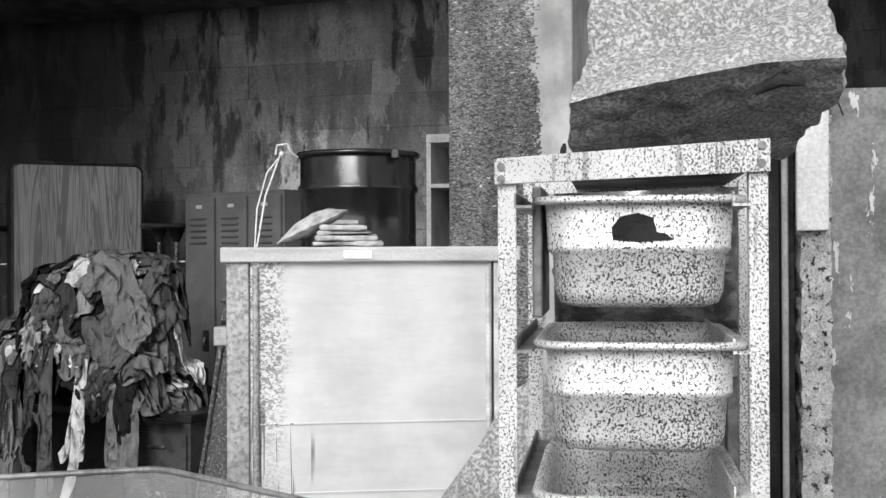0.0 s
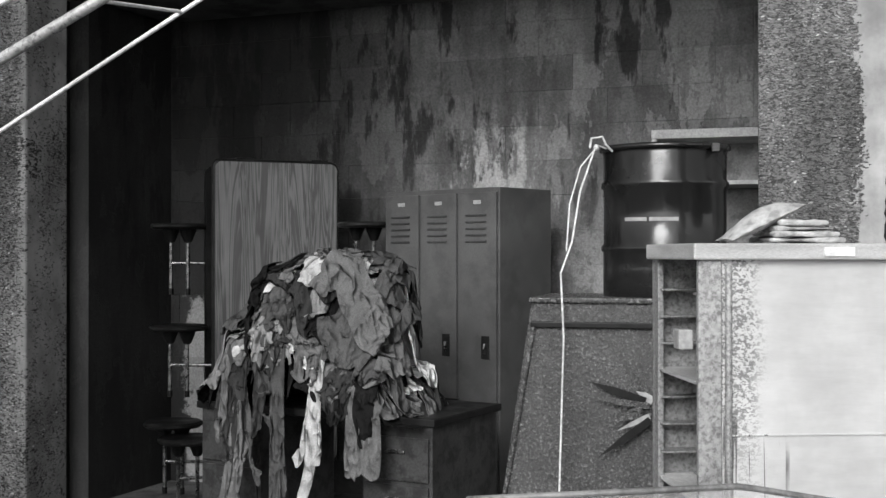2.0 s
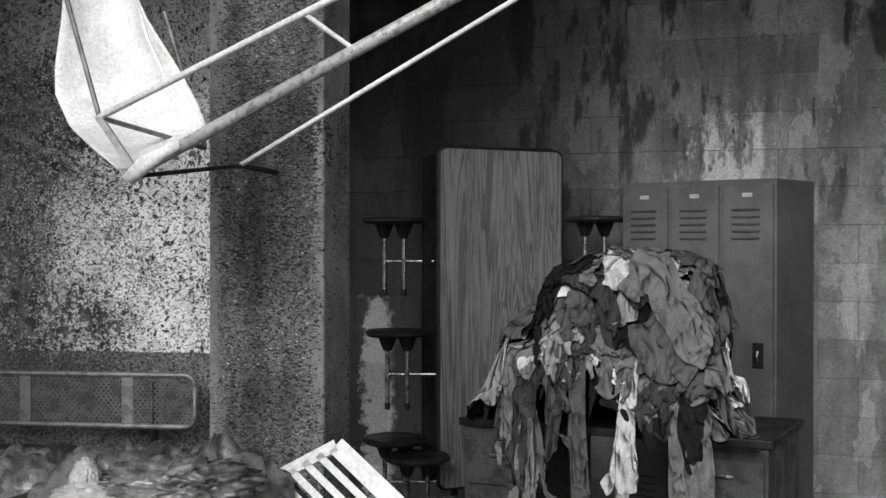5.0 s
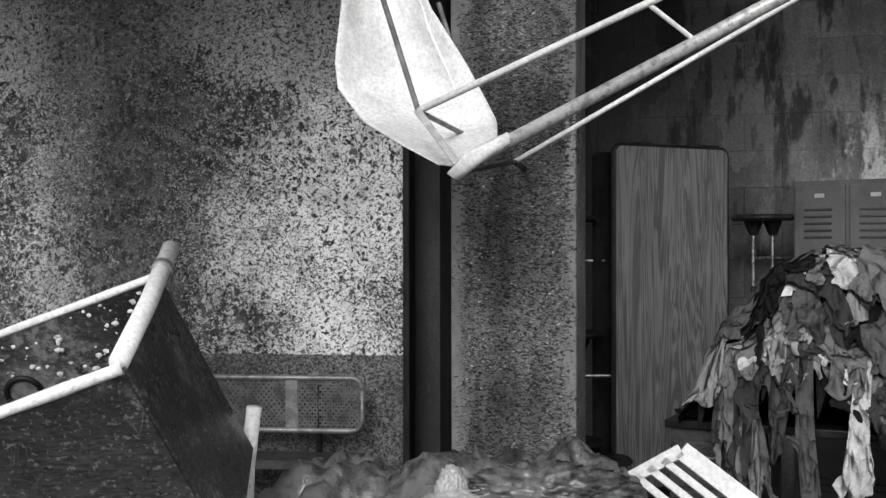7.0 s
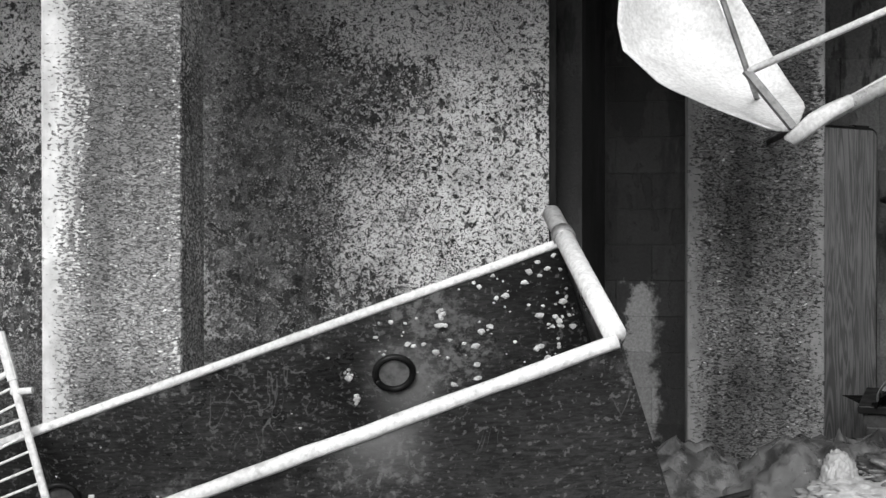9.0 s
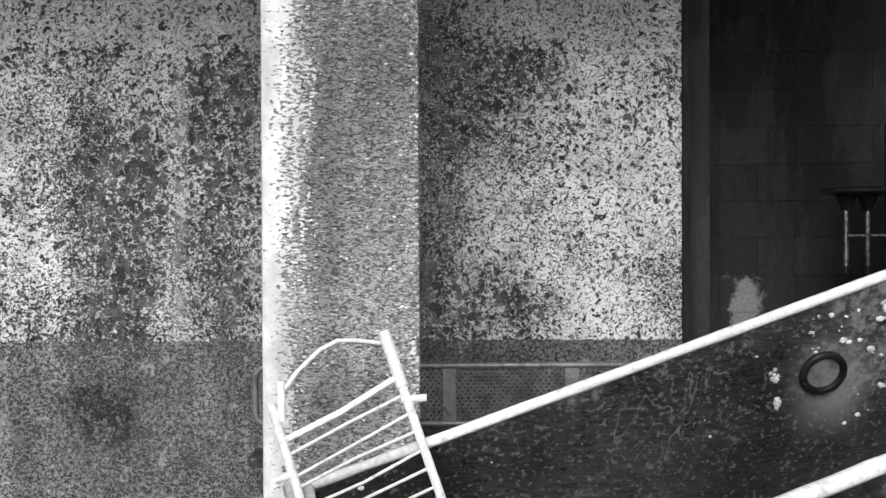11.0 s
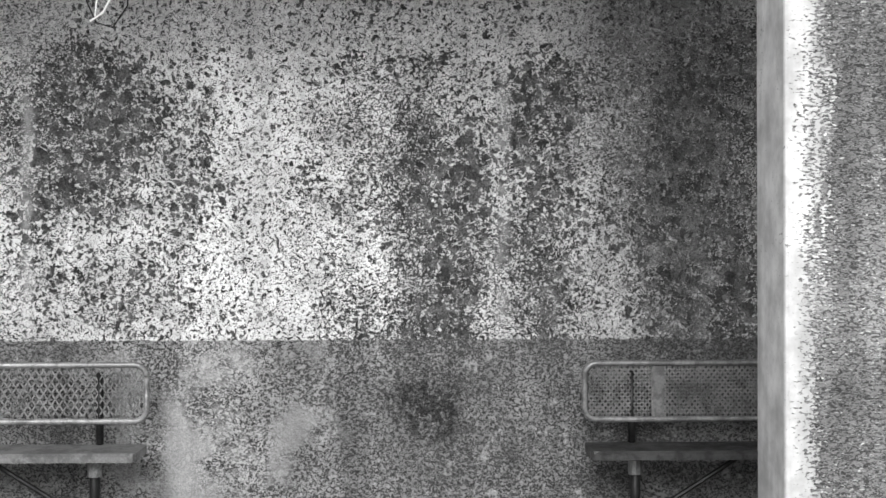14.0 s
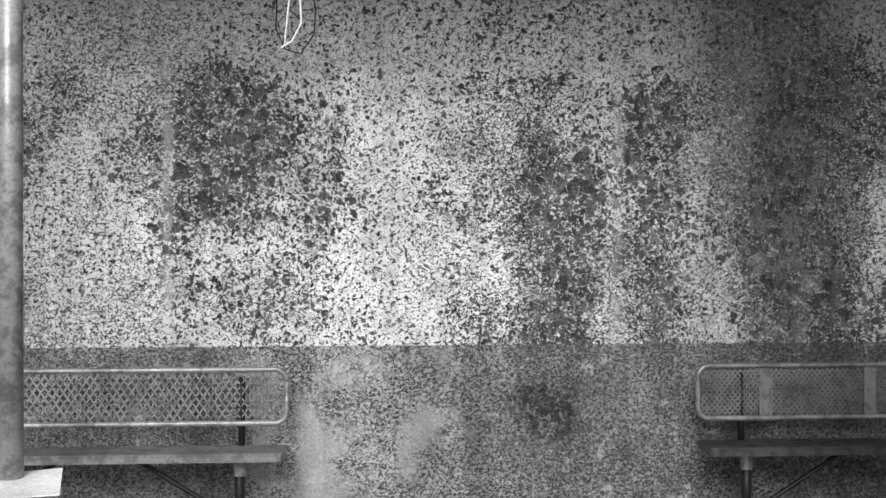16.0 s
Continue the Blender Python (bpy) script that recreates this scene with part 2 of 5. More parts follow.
    # dado: dirty grey paint, pitted and scuffed
    pit = step(t, calc(t, "MULTIPLY_ADD", cover, 0.16, noise_at(t, scaled(t, g, (1, 1, 1.2)), 66, 4, 0.62, 1.2)), 0.55, 0.60)
    # drift greys the right side, and the left bench's shade behind its back
    drift = calc(t, "MAXIMUM", step(t, xs, -1.15, -0.35), step(t, xs, -1.75, -2.05))
    pit = calc(t, "MULTIPLY", pit, step(t, calc(t, "ADD", noise_at(t, g, 3.2, 5, 0.65), calc(t, "MULTIPLY", drift, 0.3)), 0.42, 0.56, 0.25, 1.0))
    low = blend(t, pit, blend(t, drift, step(t, noise_at(t, g, 2.4, 5), 0.3, 0.7, 0.30, 0.43), step(t, noise_at(t, g, 3, 5), 0.3, 0.7, 0.17, 0.30)), step(t, noise_at(t, g, 90, 3), 0.35, 0.65, 0.03, 0.10))
    worn = step(t, calc(t, "ADD", noise_at(t, g, 9, 6, 0.72), calc(t, "MULTIPLY", noise_at(t, g, 70, 3), 0.25)), 0.70, 0.77)
    low = blend(t, calc(t, "MULTIPLY", worn, 0.65), low, 0.46)
    low = calc(t, "MULTIPLY", low, step(t, noise_at(t, scaled(t, g, (1, 1, 0.12)), 5, 4), 0.52, 0.72, 1.0, 0.6))
    blot = calc(t, "MULTIPLY", bell(t, calc(t, "MULTIPLY_ADD", warp, 0.4, x), -0.14, 0.27), bell(t, z, 0.60, 0.28))
    blot = calc(t, "MULTIPLY", blot, step(t, noise_at(t, g, 22, 6, 0.75), 0.36, 0.6, 0.15, 1.25))
    low = calc(t, "MULTIPLY", low, step(t, blot, 0.1, 0.75, 1.0, 0.28))
    # darker to the right of about x 0.4
    low = calc(t, "MULTIPLY", low, step(t, xs, 0.15, 0.6, 1.0, 0.7))
    edge = calc(t, "MULTIPLY_ADD", noise_at(t, g, 30, 2), 0.012, z)
    v = blend(t, step(t, edge, 0.936, 0.944), low, field)
    v = calc(t, "MULTIPLY", v, step(t, noise_at(t, scaled(t, g, (1, 1, 0.06)), 7, 3), 0.35, 0.75, 1.08, 0.82))
    v = calc(t, "MULTIPLY", v, step(t, noise_at(t, g, 170, 2), 0.3, 0.7, 0.88, 1.1))
    t.links.new(v, b.inputs["Base Color"])
    b.inputs["Roughness"].default_value = 0.82
    b.inputs["Specular IOR Level"].default_value = 0.25
    above = step(t, edge, 0.936, 0.944)
    lost = blend(t, above, pit, gone)
    h = calc(t, "SUBTRACT", calc(t, "MULTIPLY", worm_noise, 0.8), lost)
    relief(t, b, h, 0.9, 0.008)
    return m


def shaded_sooty_blocks():
    """Painted blockwork dark with soot, damp and painted-in alcove shade, flaking, with lime runs where water came
    through.
    """
    m, t, b = nodes_of("shaded_sooty_blockwork")
    g, x, y, z = place(t)
    cloud = noise_at(t, g, 1.9, 5, 0.6)
    run = noise_at(t, scaled(t, g, (1, 1, 0.22)), 4.6, 6, 0.65)
    v = step(t, cloud, 0.3, 0.7, 0.06, 0.13)
    v = calc(t, "MULTIPLY", v, step(t, run, 0.36, 0.66, 0.7, 1.3))
    # sharp-edged flakes of older, paler paint hanging on in tongues
    tongue = calc(t, "MULTIPLY_ADD", noise_at(t, g, 34, 4, 0.6), 0.14, noise_at(t, scaled(t, g, (1, 1, 0.38)), 4.4, 5, 0.62))
    pale = step(t, tongue, 0.60, 0.625)
    v = blend(t, calc(t, "MULTIPLY", pale, 0.5), v, 0.17)
    deep = step(t, calc(t, "MULTIPLY_ADD", noise_at(t, scaled(t, g, (1, 1, 0.2)), 11, 5, 0.65), 0.5, noise_at(t, scaled(t, g, (1, 1, 0.4)), 2.6, 5, 0.6)), 0.76, 0.86)
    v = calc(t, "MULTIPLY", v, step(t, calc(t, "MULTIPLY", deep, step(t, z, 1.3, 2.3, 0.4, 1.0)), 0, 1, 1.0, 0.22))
    # darker to the left: alcove shade put into the colour with the stains
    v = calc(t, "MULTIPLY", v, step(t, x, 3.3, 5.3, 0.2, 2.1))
    # near-black at the right: the dark gap beside the column, put into the colour
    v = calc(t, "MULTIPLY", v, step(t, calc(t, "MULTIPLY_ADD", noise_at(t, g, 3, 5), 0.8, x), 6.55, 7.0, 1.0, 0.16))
    # lime above the lockers
    lime = calc(t, "MULTIPLY", bell(t, calc(t, "MULTIPLY_ADD", cloud, 0.25, x), 4.95, 0.5), bell(t, z, 1.95, 0.5))
    streaks = calc(t, "MULTIPLY_ADD", noise_at(t, g, 40, 4, 0.7), 0.18, noise_at(t, scaled(t, g, (1, 1, 0.3)), 8.5, 5, 0.65))
    lime = calc(t, "MULTIPLY", lime, step(t, streaks, 0.56, 0.68))
    v = blend(t, calc(t, "MULTIPLY", lime, 1.3), v, 0.55)
    # paler paint left low down in the corner
    low = calc(t, "MULTIPLY", step(t, calc(t, "MULTIPLY_ADD", noise_at(t, g, 6, 6, 0.7), 0.5, z), 1.46, 1.40), step(t, calc(t, "MULTIPLY_ADD", noise_at(t, g, 9, 6, 0.7), 0.3, x), 3.12, 3.05))
    low = calc(t, "MULTIPLY", low, step(t, y, 4.88, 4.9))
    low = calc(t, "MULTIPLY", low, step(t, calc(t, "MULTIPLY_ADD", noise_at(t, g, 11, 6, 0.7), 0.35, x), 2.93, 2.98))
    v = blend(t, low, v, 0.26)
    v = calc(t, "MULTIPLY", v, step(t, noise_at(t, g, 70, 4, 0.7), 0.3, 0.7, 0.75, 1.2))
    r = t.nodes.new("ShaderNodeObjectInfo").outputs["Random"]
    v = calc(t, "MULTIPLY", v, step(t, r, 0, 1, 0.82, 1.18))
    t.links.new(v, b.inputs["Base Color"])
    b.inputs["Roughness"].default_value = 0.8
    relief(t, b, calc(t, "ADD", noise_at(t, g, 60, 4), calc(t, "ADD", run, pale)), 0.5, 0.006)
    return m


def aggregate(name, left, right, shade=1.0, skin_tone=1.0, blot=0.5, gap=0.035, ragged=0.13):
    """Washed concrete full of small stones; a smooth skin is left along either edge, out to local x left and beyond right."""
    m, t, b = nodes_of(name)
    c = t.nodes.new("ShaderNodeTexCoord").outputs["Object"]
    s = t.nodes.new("ShaderNodeSeparateXYZ")
    t.links.new(c, s.inputs[0])
    sq = scaled(t, c, (0.8, 0.8, 1.7))
    v1 = t.nodes.new("ShaderNodeTexVoronoi")
    v1.inputs["Scale"].default_value = 88
    warped = t.nodes.new("ShaderNodeVectorMath")
    warped.operation = "MULTIPLY_ADD"
    wn1 = node(t, "ShaderNodeTexNoise", [("Vector", c)], Scale=40, Detail=3)
    t.links.new(wn1.outputs[1], warped.inputs[0])
    warped.inputs[1].default_value = (0.03, 0.03, 0.03)
    t.links.new(sq, warped.inputs[2])
    t.links.new(warped.outputs[0], v1.inputs["Vector"])
    tone = t.nodes.new("ShaderNodeSeparateColor")
    t.links.new(v1.outputs["Color"], tone.inputs[0])
    grit = noise_at(t, sq, 120, 3, 0.65, 0.8)
    worm = noise_at(t, sq, 70, 3, 0.55, 1.4)
    stone = calc(t, "MULTIPLY", step(t, v1.outputs["Distance"], 0.25, 0.6, 1.0, 0.0), step(t, tone.outputs[1], 0.25, 0.5))
    # a few bright quartz stones among the grey
    stones = calc(t, "MULTIPLY", step(t, tone.outputs[0], 0.0, 1.0, 0.12, 0.34), step(t, grit, 0.38, 0.62, 0.55, 1.35))
    stones = blend(t, step(t, tone.outputs[2], 0.965, 0.975), stones, 0.62)
    grime = step(t, noise_at(t, scaled(t, c, (1, 1, 0.4)), 3.4, 5, 0.6), 0.36, 0.64, 1.3, blot)
    rough = calc(t, "MULTIPLY", blend(t, stone, step(t, worm, 0.42, 0.56, gap, 0.20), stones), grime)
    skin = calc(t, "MULTIPLY", step(t, noise_at(t, c, 6, 6, 0.65), 0.3, 0.7, 0.30, 0.5), step(t, noise_at(t, scaled(t, c, (1, 1, 0.2)), 6, 4), 0.35, 0.7, 1.1, 0.75))
    skin = calc(t, "MULTIPLY", skin, skin_tone)
    jag = calc(t, "MULTIPLY_ADD", calc(t, "SUBTRACT", noise_at(t, scaled(t, c, (1, 1, 0.45)), 5.5, 6, 0.72), 0.5), 0.30, s.outputs[0])
    jag = calc(t, "MULTIPLY_ADD", calc(t, "SUBTRACT", noise_at(t, sq, 70, 3, 0.6), 0.5), ragged, jag)
    sel = calc(t, "MAXIMUM", step(t, jag, left + 0.008, left - 0.008), step(t, jag, right - 0.006, right + 0.006))
    v = calc(t, "MULTIPLY", blend(t, sel, rough, skin), shade)
    t.links.new(v, b.inputs["Base Color"])
    b.inputs["Roughness"].default_value = 0.9
    b.inputs["Specular IOR Level"].default_value = 0.15
    h = calc(t, "ADD", calc(t, "MULTIPLY", calc(t, "ADD", stone, worm), calc(t, "SUBTRACT", 1.0, sel)), calc(t, "MULTIPLY", sel, 1.4))
    relief(t, b, h, 0.8, 0.005)
    return m


def wood_laminate():
    m, t, b = nodes_of("wood_laminate")
    c = coords(t, (1, 1, 0.055))
    n = noise_at(t, c, 9, 4, 0.5, 1.4)
    rings = calc(t, "SINE", calc(t, "MULTIPLY", n, 75.0))
    v = step(t, rings, -1, 1, 0.085, 0.185)
    v = calc(t, "MULTIPLY", v, step(t, noise_at(t, coords(t, (1, 1, 0.03)), 130, 2), 0.3, 0.7, 0.88, 1.12))
    v = calc(t, "MULTIPLY", v, step(t, noise_at(t, coords(t), 3, 3), 0.3, 0.7, 0.88, 1.1))
    t.links.new(v, b.inputs["Base Color"])
    b.inputs["Roughness"].default_value = 0.42
    return m


MOULD = mouldy_wall()
SHADED_SOOT = shaded_sooty_blocks()
AGG_A = aggregate("aggregate_with_skin", -1.0, 0.315, 1.1, 0.95, 0.6, 0.06)
AGG_B = aggregate("aggregate_dark", 0.045, 0.43, 0.72, 0.6, 0.4, 0.03, 0.3)
AGG_C = aggregate("aggregate_pale", 0.085, 0.47, 1.5, 1.05, 0.6, 0.05, 0.42)
LAMINATE = wood_laminate()
GROUND = stained("dirty_concrete_floor", 0.14, 0.06, 5, 0.4, 0.65, 0.85, bump=0.5, fine=60)
MORTAR = stained("sooty_mortar", 0.09, 0.07, 20)
SLAB = stained("concrete_soffit", 0.16, 0.09, 6)
BROKEN = stained("broken_concrete", 0.60, 0.34, 130, 0.44, 0.60, bump=1.0, fine=190, spec=0.2)
# near-black, drawn for shade in slot, joint and crack; also the sticker's colour
BLACK_FRACTURE = stained("gap_shade_and_sticker", 0.035, 0.02, 30, bump=0.7, fine=60)
STEEL_BENCH = stained("dull_coated_steel", 0.23, 0.14, 12, rough=0.42, metal=0.35, bump=0.08)
DARK_BENCH = stained("dark_bench_enamel", 0.07, 0.04, 14, rough=0.4, metal=0.2, bump=0.1)
STEEL_BENCH_PALE = stained("worn_galvanised_steel", 0.30, 0.17, 16, rough=0.4, metal=0.3, bump=0.08)
BLACK_STEEL = stained("black_painted_steel", 0.018, 0.01, 12, rough=0.4, bump=0.06)
LOCKER = stained("grey_enamel", 0.11, 0.085, 3, rough=0.45, bump=0.05, fine=200)
LOCKER_DARK = stained("louvre_slot", 0.06, 0.045, 8)
CHROME = stained("tarnished_chrome", 0.25, 0.12, 30, rough=0.35, metal=0.9, bump=0.05)
DRUM_BLACK = stained("glossy_black_paint", 0.016, 0.010, 7, rough=0.22, bump=0.12, fine=25, spec=0.6)
DRUM_SILVER = stained("scuffed_silver_steel", 0.30, 0.10, 9, 0.4, 0.6, rough=0.28, metal=0.85, bump=0.15, stretch=(1, 1, 3))
ALU = stained("brushed_aluminium", 0.68, 0.56, 3, rough=0.5, metal=0.25, bump=0.1, fine=140, stretch=(1, 1, 6))
ALU_DIRTY = stained("stained_aluminium", 0.44, 0.22, 120, 0.42, 0.66, rough=0.5, metal=0.3, bump=0.3)
WHITE_TUBE = stained("chalky_white_enamel", 0.82, 0.6, 40, 0.55, 0.7, rough=0.5, bump=0.2)
DEBRIS = stained("plaster_crumbs", 0.7, 0.45, 40)
FABRIC = stained("white_canvas", 0.74, 0.6, 4, rough=0.9, bump=0.1)
PLASTIC = stained("white_plastic", 0.8, 0.7, 8, rough=0.4, bump=0.05)
HOOD = stained("creased_dark_vinyl", 0.06, 0.30, 105, 0.48, 0.66, rough=0.30, bump=1.0, fine=55, spec=0.5, broad=5.0)
DARK_WOOD = stained("black_charred_wood", 0.022, 0.012, 14, stretch=(1, 1, 0.2), bump=0.4)
PALE_STEEL = stained("pale_grey_enamel", 0.42, 0.34, 6, rough=0.5, bump=0.06)
PAPER = stained("white_paper", 0.85, 0.75, 5, rough=0.9)
BIN = stained("scratched_clear_plastic", 0.8, 0.7, 20, rough=0.2)
BIN.node_tree.nodes["Principled BSDF"].inputs["Alpha"].default_value = 0.16
WORN_TUBE = stained("worn_silver_paint", 0.6, 0.3, 45, 0.5, 0.62, rough=0.35, metal=0.35, bump=0.2)


def speckled(name, light, dark, scale, density, rough, metal, runs=0.3):
    """Pale metal or paint spotted with dark specks, thicker in patches, with dirty runs."""
    m, t, b = nodes_of(name)
    co = coords(t)
    wide = noise_at(t, coords(t, (1, 1, 0.6)), 7, 4)
    fine = noise_at(t, coords(t, (1, 1, 0.8)), scale, 3, 0.65, 0.4)
    spot = step(t, calc(t, "MULTIPLY_ADD", wide, 0.30, fine), density, density + 0.04)
    v = calc(t, "MULTIPLY", light, step(t, noise_at(t, co, 4, 5), 0.3, 0.7, 0.8, 1.1))
    v = blend(t, spot, v, calc(t, "MULTIPLY", dark, step(t, noise_at(t, co, scale * 0.6, 2), 0.3, 0.7, 0.6, 1.8)))
    drip = step(t, noise_at(t, coords(t, (1, 1, 0.05)), 45, 3, 0.6), 0.60, 0.68)
    v = calc(t, "MULTIPLY", v, step(t, drip, 0, 1, 1.0, 1.0 - runs))
    t.links.new(v, b.inputs["Base Color"])
    b.inputs["Metallic"].default_value = metal
    t.links.new(blend(t, spot, rough, 0.8), b.inputs["Roughness"])
    relief(t, b, calc(t, "MULTIPLY_ADD", spot, 0.6, fine), 0.25, 0.003)
    return m


def tarred():
    """Black, half-glossy steel with brushed grain, chalky scuffs, a few scratches and a painted sheen below the drain.
    """
    m, t, b = nodes_of("tarred_steel")
    co = coords(t)
    grain = noise_at(t, coords(t, (0.5, 1, 2.2)), 75, 4, 0.7)
    v = calc(t, "MULTIPLY", step(t, noise_at(t, co, 2.6, 4), 0.3, 0.7, 0.02, 0.06), step(t, grain, 0.35, 0.65, 0.6, 1.6))
    scuff = calc(t, "MULTIPLY", step(t, noise_at(t, co, 5.5, 5, 0.7), 0.54, 0.66), step(t, noise_at(t, co, 48, 4, 0.7), 0.42, 0.60))
    v = blend(t, calc(t, "MULTIPLY", scuff, 0.55), v, 0.42)
    scratch = step(t, noise_at(t, coords(t, (1.2, 1, 0.25)), 9, 2, 0.4, 1.5), 0.488, 0.494)
    scratch = calc(t, "MULTIPLY", scratch, step(t, noise_at(t, coords(t, (1.2, 1, 0.25)), 9, 2, 0.4, 1.5), 0.506, 0.50))
    v = blend(t, calc(t, "MULTIPLY", scratch, calc(t, "MULTIPLY", step(t, noise_at(t, co, 3.1, 3), 0.5, 0.6), 0.35)), v, 0.4)
    # bright reflection below the drain, painted as a soft pale patch
    p = t.nodes.new("ShaderNodeSeparateXYZ")
    t.links.new(co, p.inputs[0])
    painted_sheen = calc(t, "MULTIPLY", bell(t, calc(t, "MULTIPLY_ADD", noise_at(t, co, 7, 4), 0.08, p.outputs[0]), 0.255, 0.11), bell(t, p.outputs[2], 1.12, 0.13))
    v = blend(t, calc(t, "MULTIPLY", painted_sheen, 0.75), v, 0.34)
    pepper = step(t, calc(t, "MULTIPLY_ADD", noise_at(t, co, 3, 3), 0.2, noise_at(t, co, 95, 3, 0.6)), 0.68, 0.74)
    v = blend(t, calc(t, "MULTIPLY", pepper, 0.4), v, 0.35)
    t.links.new(v, b.inputs["Base Color"])
    b.inputs["Metallic"].default_value = 0.25
    t.links.new(step(t, noise_at(t, co, 6, 5), 0.3, 0.7, 0.22, 0.5), b.inputs["Roughness"])
    relief(t, b, grain, 0.35, 0.004)
    return m


def peeling():
    """Dull grey plaster with pale flakes of paint still hanging on in runs."""
    m, t, b = nodes_of("peeling_paint")
    g, x, y, z = place(t)
    v = calc(t, "MULTIPLY", step(t, noise_at(t, g, 4, 6, 0.65), 0.3, 0.7, 0.12, 0.27), step(t, noise_at(t, g, 70, 3), 0.3, 0.7, 0.8, 1.2))
    flake = step(t, calc(t, "MULTIPLY_ADD", noise_at(t, g, 45, 3), 0.12, noise_at(t, scaled(t, g, (1.4, 1, 0.3)), 8, 5, 0.65)), 0.65, 0.67)
    v = blend(t, flake, v, 0.6)
    t.links.new(v, b.inputs["Base Color"])
    b.inputs["Roughness"].default_value = 0.85
    relief(t, b, calc(t, "ADD", flake, noise_at(t, g, 50, 4)), 0.6, 0.006)
    return m


def pitted():
    """Broken pale concrete with black pits between the stones."""
    m, t, b = nodes_of("pitted_concrete")
    co = coords(t)
    grit = noise_at(t, co, 130, 4, 0.7)
    v = calc(t, "MULTIPLY", step(t, noise_at(t, co, 9, 5), 0.3, 0.7, 0.4, 0.66), step(t, grit, 0.35, 0.65, 0.65, 1.2))
    pit = step(t, noise_at(t, co, 34, 5, 0.7), 0.56, 0.60)
    v = blend(t, pit, v, 0.05)
    t.links.new(v, b.inputs["Base Color"])
    b.inputs["Roughness"].default_value = 0.95
    relief(t, b, calc(t, "SUBTRACT", grit, pit), 0.9, 0.008)
    return m


def drip_panel():
    """Brushed pale metal with bubbled dark staining near one edge, running down in drips."""
    m, t, b = nodes_of("drip_stained_aluminium")
    c = coords(t)
    s = t.nodes.new("ShaderNodeSeparateXYZ")
    t.links.new(c, s.inputs[0])
    brushed = noise_at(t, coords(t, (0.3, 1, 1.5)), 22, 6, 0.7)
    v = calc(t, "MULTIPLY", step(t, noise_at(t, c, 3.0, 5), 0.32, 0.68, 0.52, 0.70), step(t, brushed, 0.3, 0.7, 0.95, 1.04))
    spread = calc(t, "MULTIPLY_ADD", noise_at(t, c, 9, 4), 0.10, s.outputs[0])
    zone = calc(t, "MULTIPLY", step(t, spread, 0.21, 0.14), step(t, calc(t, "MULTIPLY_ADD", noise_at(t, c, 6, 3), 0.2, s.outputs[2]), 1.12, 1.3, 0.45, 1.0))
    bubbles = step(t, noise_at(t, coords(t, (1, 1, 1.6)), 120, 3, 0.6, 0.8), 0.46, 0.56)
    v = calc(t, "MULTIPLY", v, step(t, calc(t, "MULTIPLY", zone, bubbles), 0, 1, 1.0, 0.36))
    drips = calc(t, "MULTIPLY", step(t, noise_at(t, coords(t, (1, 1, 0.02)), 62, 3, 0.7), 0.57, 0.6), calc(t, "MULTIPLY", step(t, spread, 0.24, 0.2), step(t, s.outputs[2], 1.18, 1.10)))
    v = calc(t, "MULTIPLY", v, step(t, drips, 0, 1, 1.0, 0.3))
    t.links.new(v, b.inputs["Base Color"])
    b.inputs["Metallic"].default_value = 0.2
    t.links.new(step(t, noise_at(t, c, 5, 4), 0.3, 0.7, 0.35, 0.55), b.inputs["Roughness"])
    relief(t, b, calc(t, "MULTIPLY_ADD", calc(t, "MULTIPLY", zone, bubbles), 1.5, brushed), 0.25, 0.003)
    return m


PANEL = drip_panel()
PAN = speckled("speckled_steel_pan", 0.84, 0.06, 300, 0.69, 0.32, 0.4, 0.4)
RACK = speckled("rust_spotted_white_paint", 0.64, 0.09, 300, 0.685, 0.55, 0.0, 0.4)
SINK = tarred()
PEELING = peeling()
PITTED = pitted()


def cloth(name, v):
    """Limp woven cloth, creased at two scales."""
    m, t, b = nodes_of(name)
    co = coords(t)
    wide = noise_at(t, co, 5, 4)
    tone = calc(t, "MULTIPLY", step(t, wide, 0.3, 0.7, v * 0.75, v * 1.15), step(t, noise_at(t, co, 150, 2), 0.3, 0.7, 0.85, 1.12))
    t.links.new(tone, b.inputs["Base Color"])
    b.inputs["Roughness"].default_value = 0.95
    b.inputs["Specular IOR Level"].default_value = 0.1
    n = t.nodes.new("ShaderNodeTexNoise")
    n.noise_type = "RIDGED_MULTIFRACTAL"
    t.links.new(coords(t, (1, 1, 0.55)), n.inputs["Vector"])
    n.inputs["Scale"].default_value = 13
    n.inputs["Detail"].default_value = 2
    n.inputs["Offset"].default_value = 0.9
    n.inputs["Gain"].default_value = 1.5
    relief(t, b, calc(t, "ADD", n.outputs[0], calc(t, "MULTIPLY", noise_at(t, co, 160, 2), 0.05)), 1.0, 0.035)
    return m


CLOTHS = [cloth("cloth_%s" % n, v) for n, v in
          (("black", 0.014), ("charcoal", 0.045), ("slate", 0.09), ("grey", 0.16), ("ash", 0.30), ("pale", 0.55), ("white", 0.82))]

# ---- structure ----
def structure(ob, label, category):
    return tagged(ob, label, category, kind="structure")


bm = bmesh.new()
bmesh.ops.create_grid(bm, x_segments=60, y_segments=60, size=200)
structure(part("ground", bm, GROUND), "dirty dark concrete ground with grit and stains", "ground")

wall_l = structure(part("wall_front", boxes((-9, 2.317, 4.0, 4.2, 0, 3.4)), MOULD), "pale plaster wall covered with dark mould blots above a grey dado", "wall")
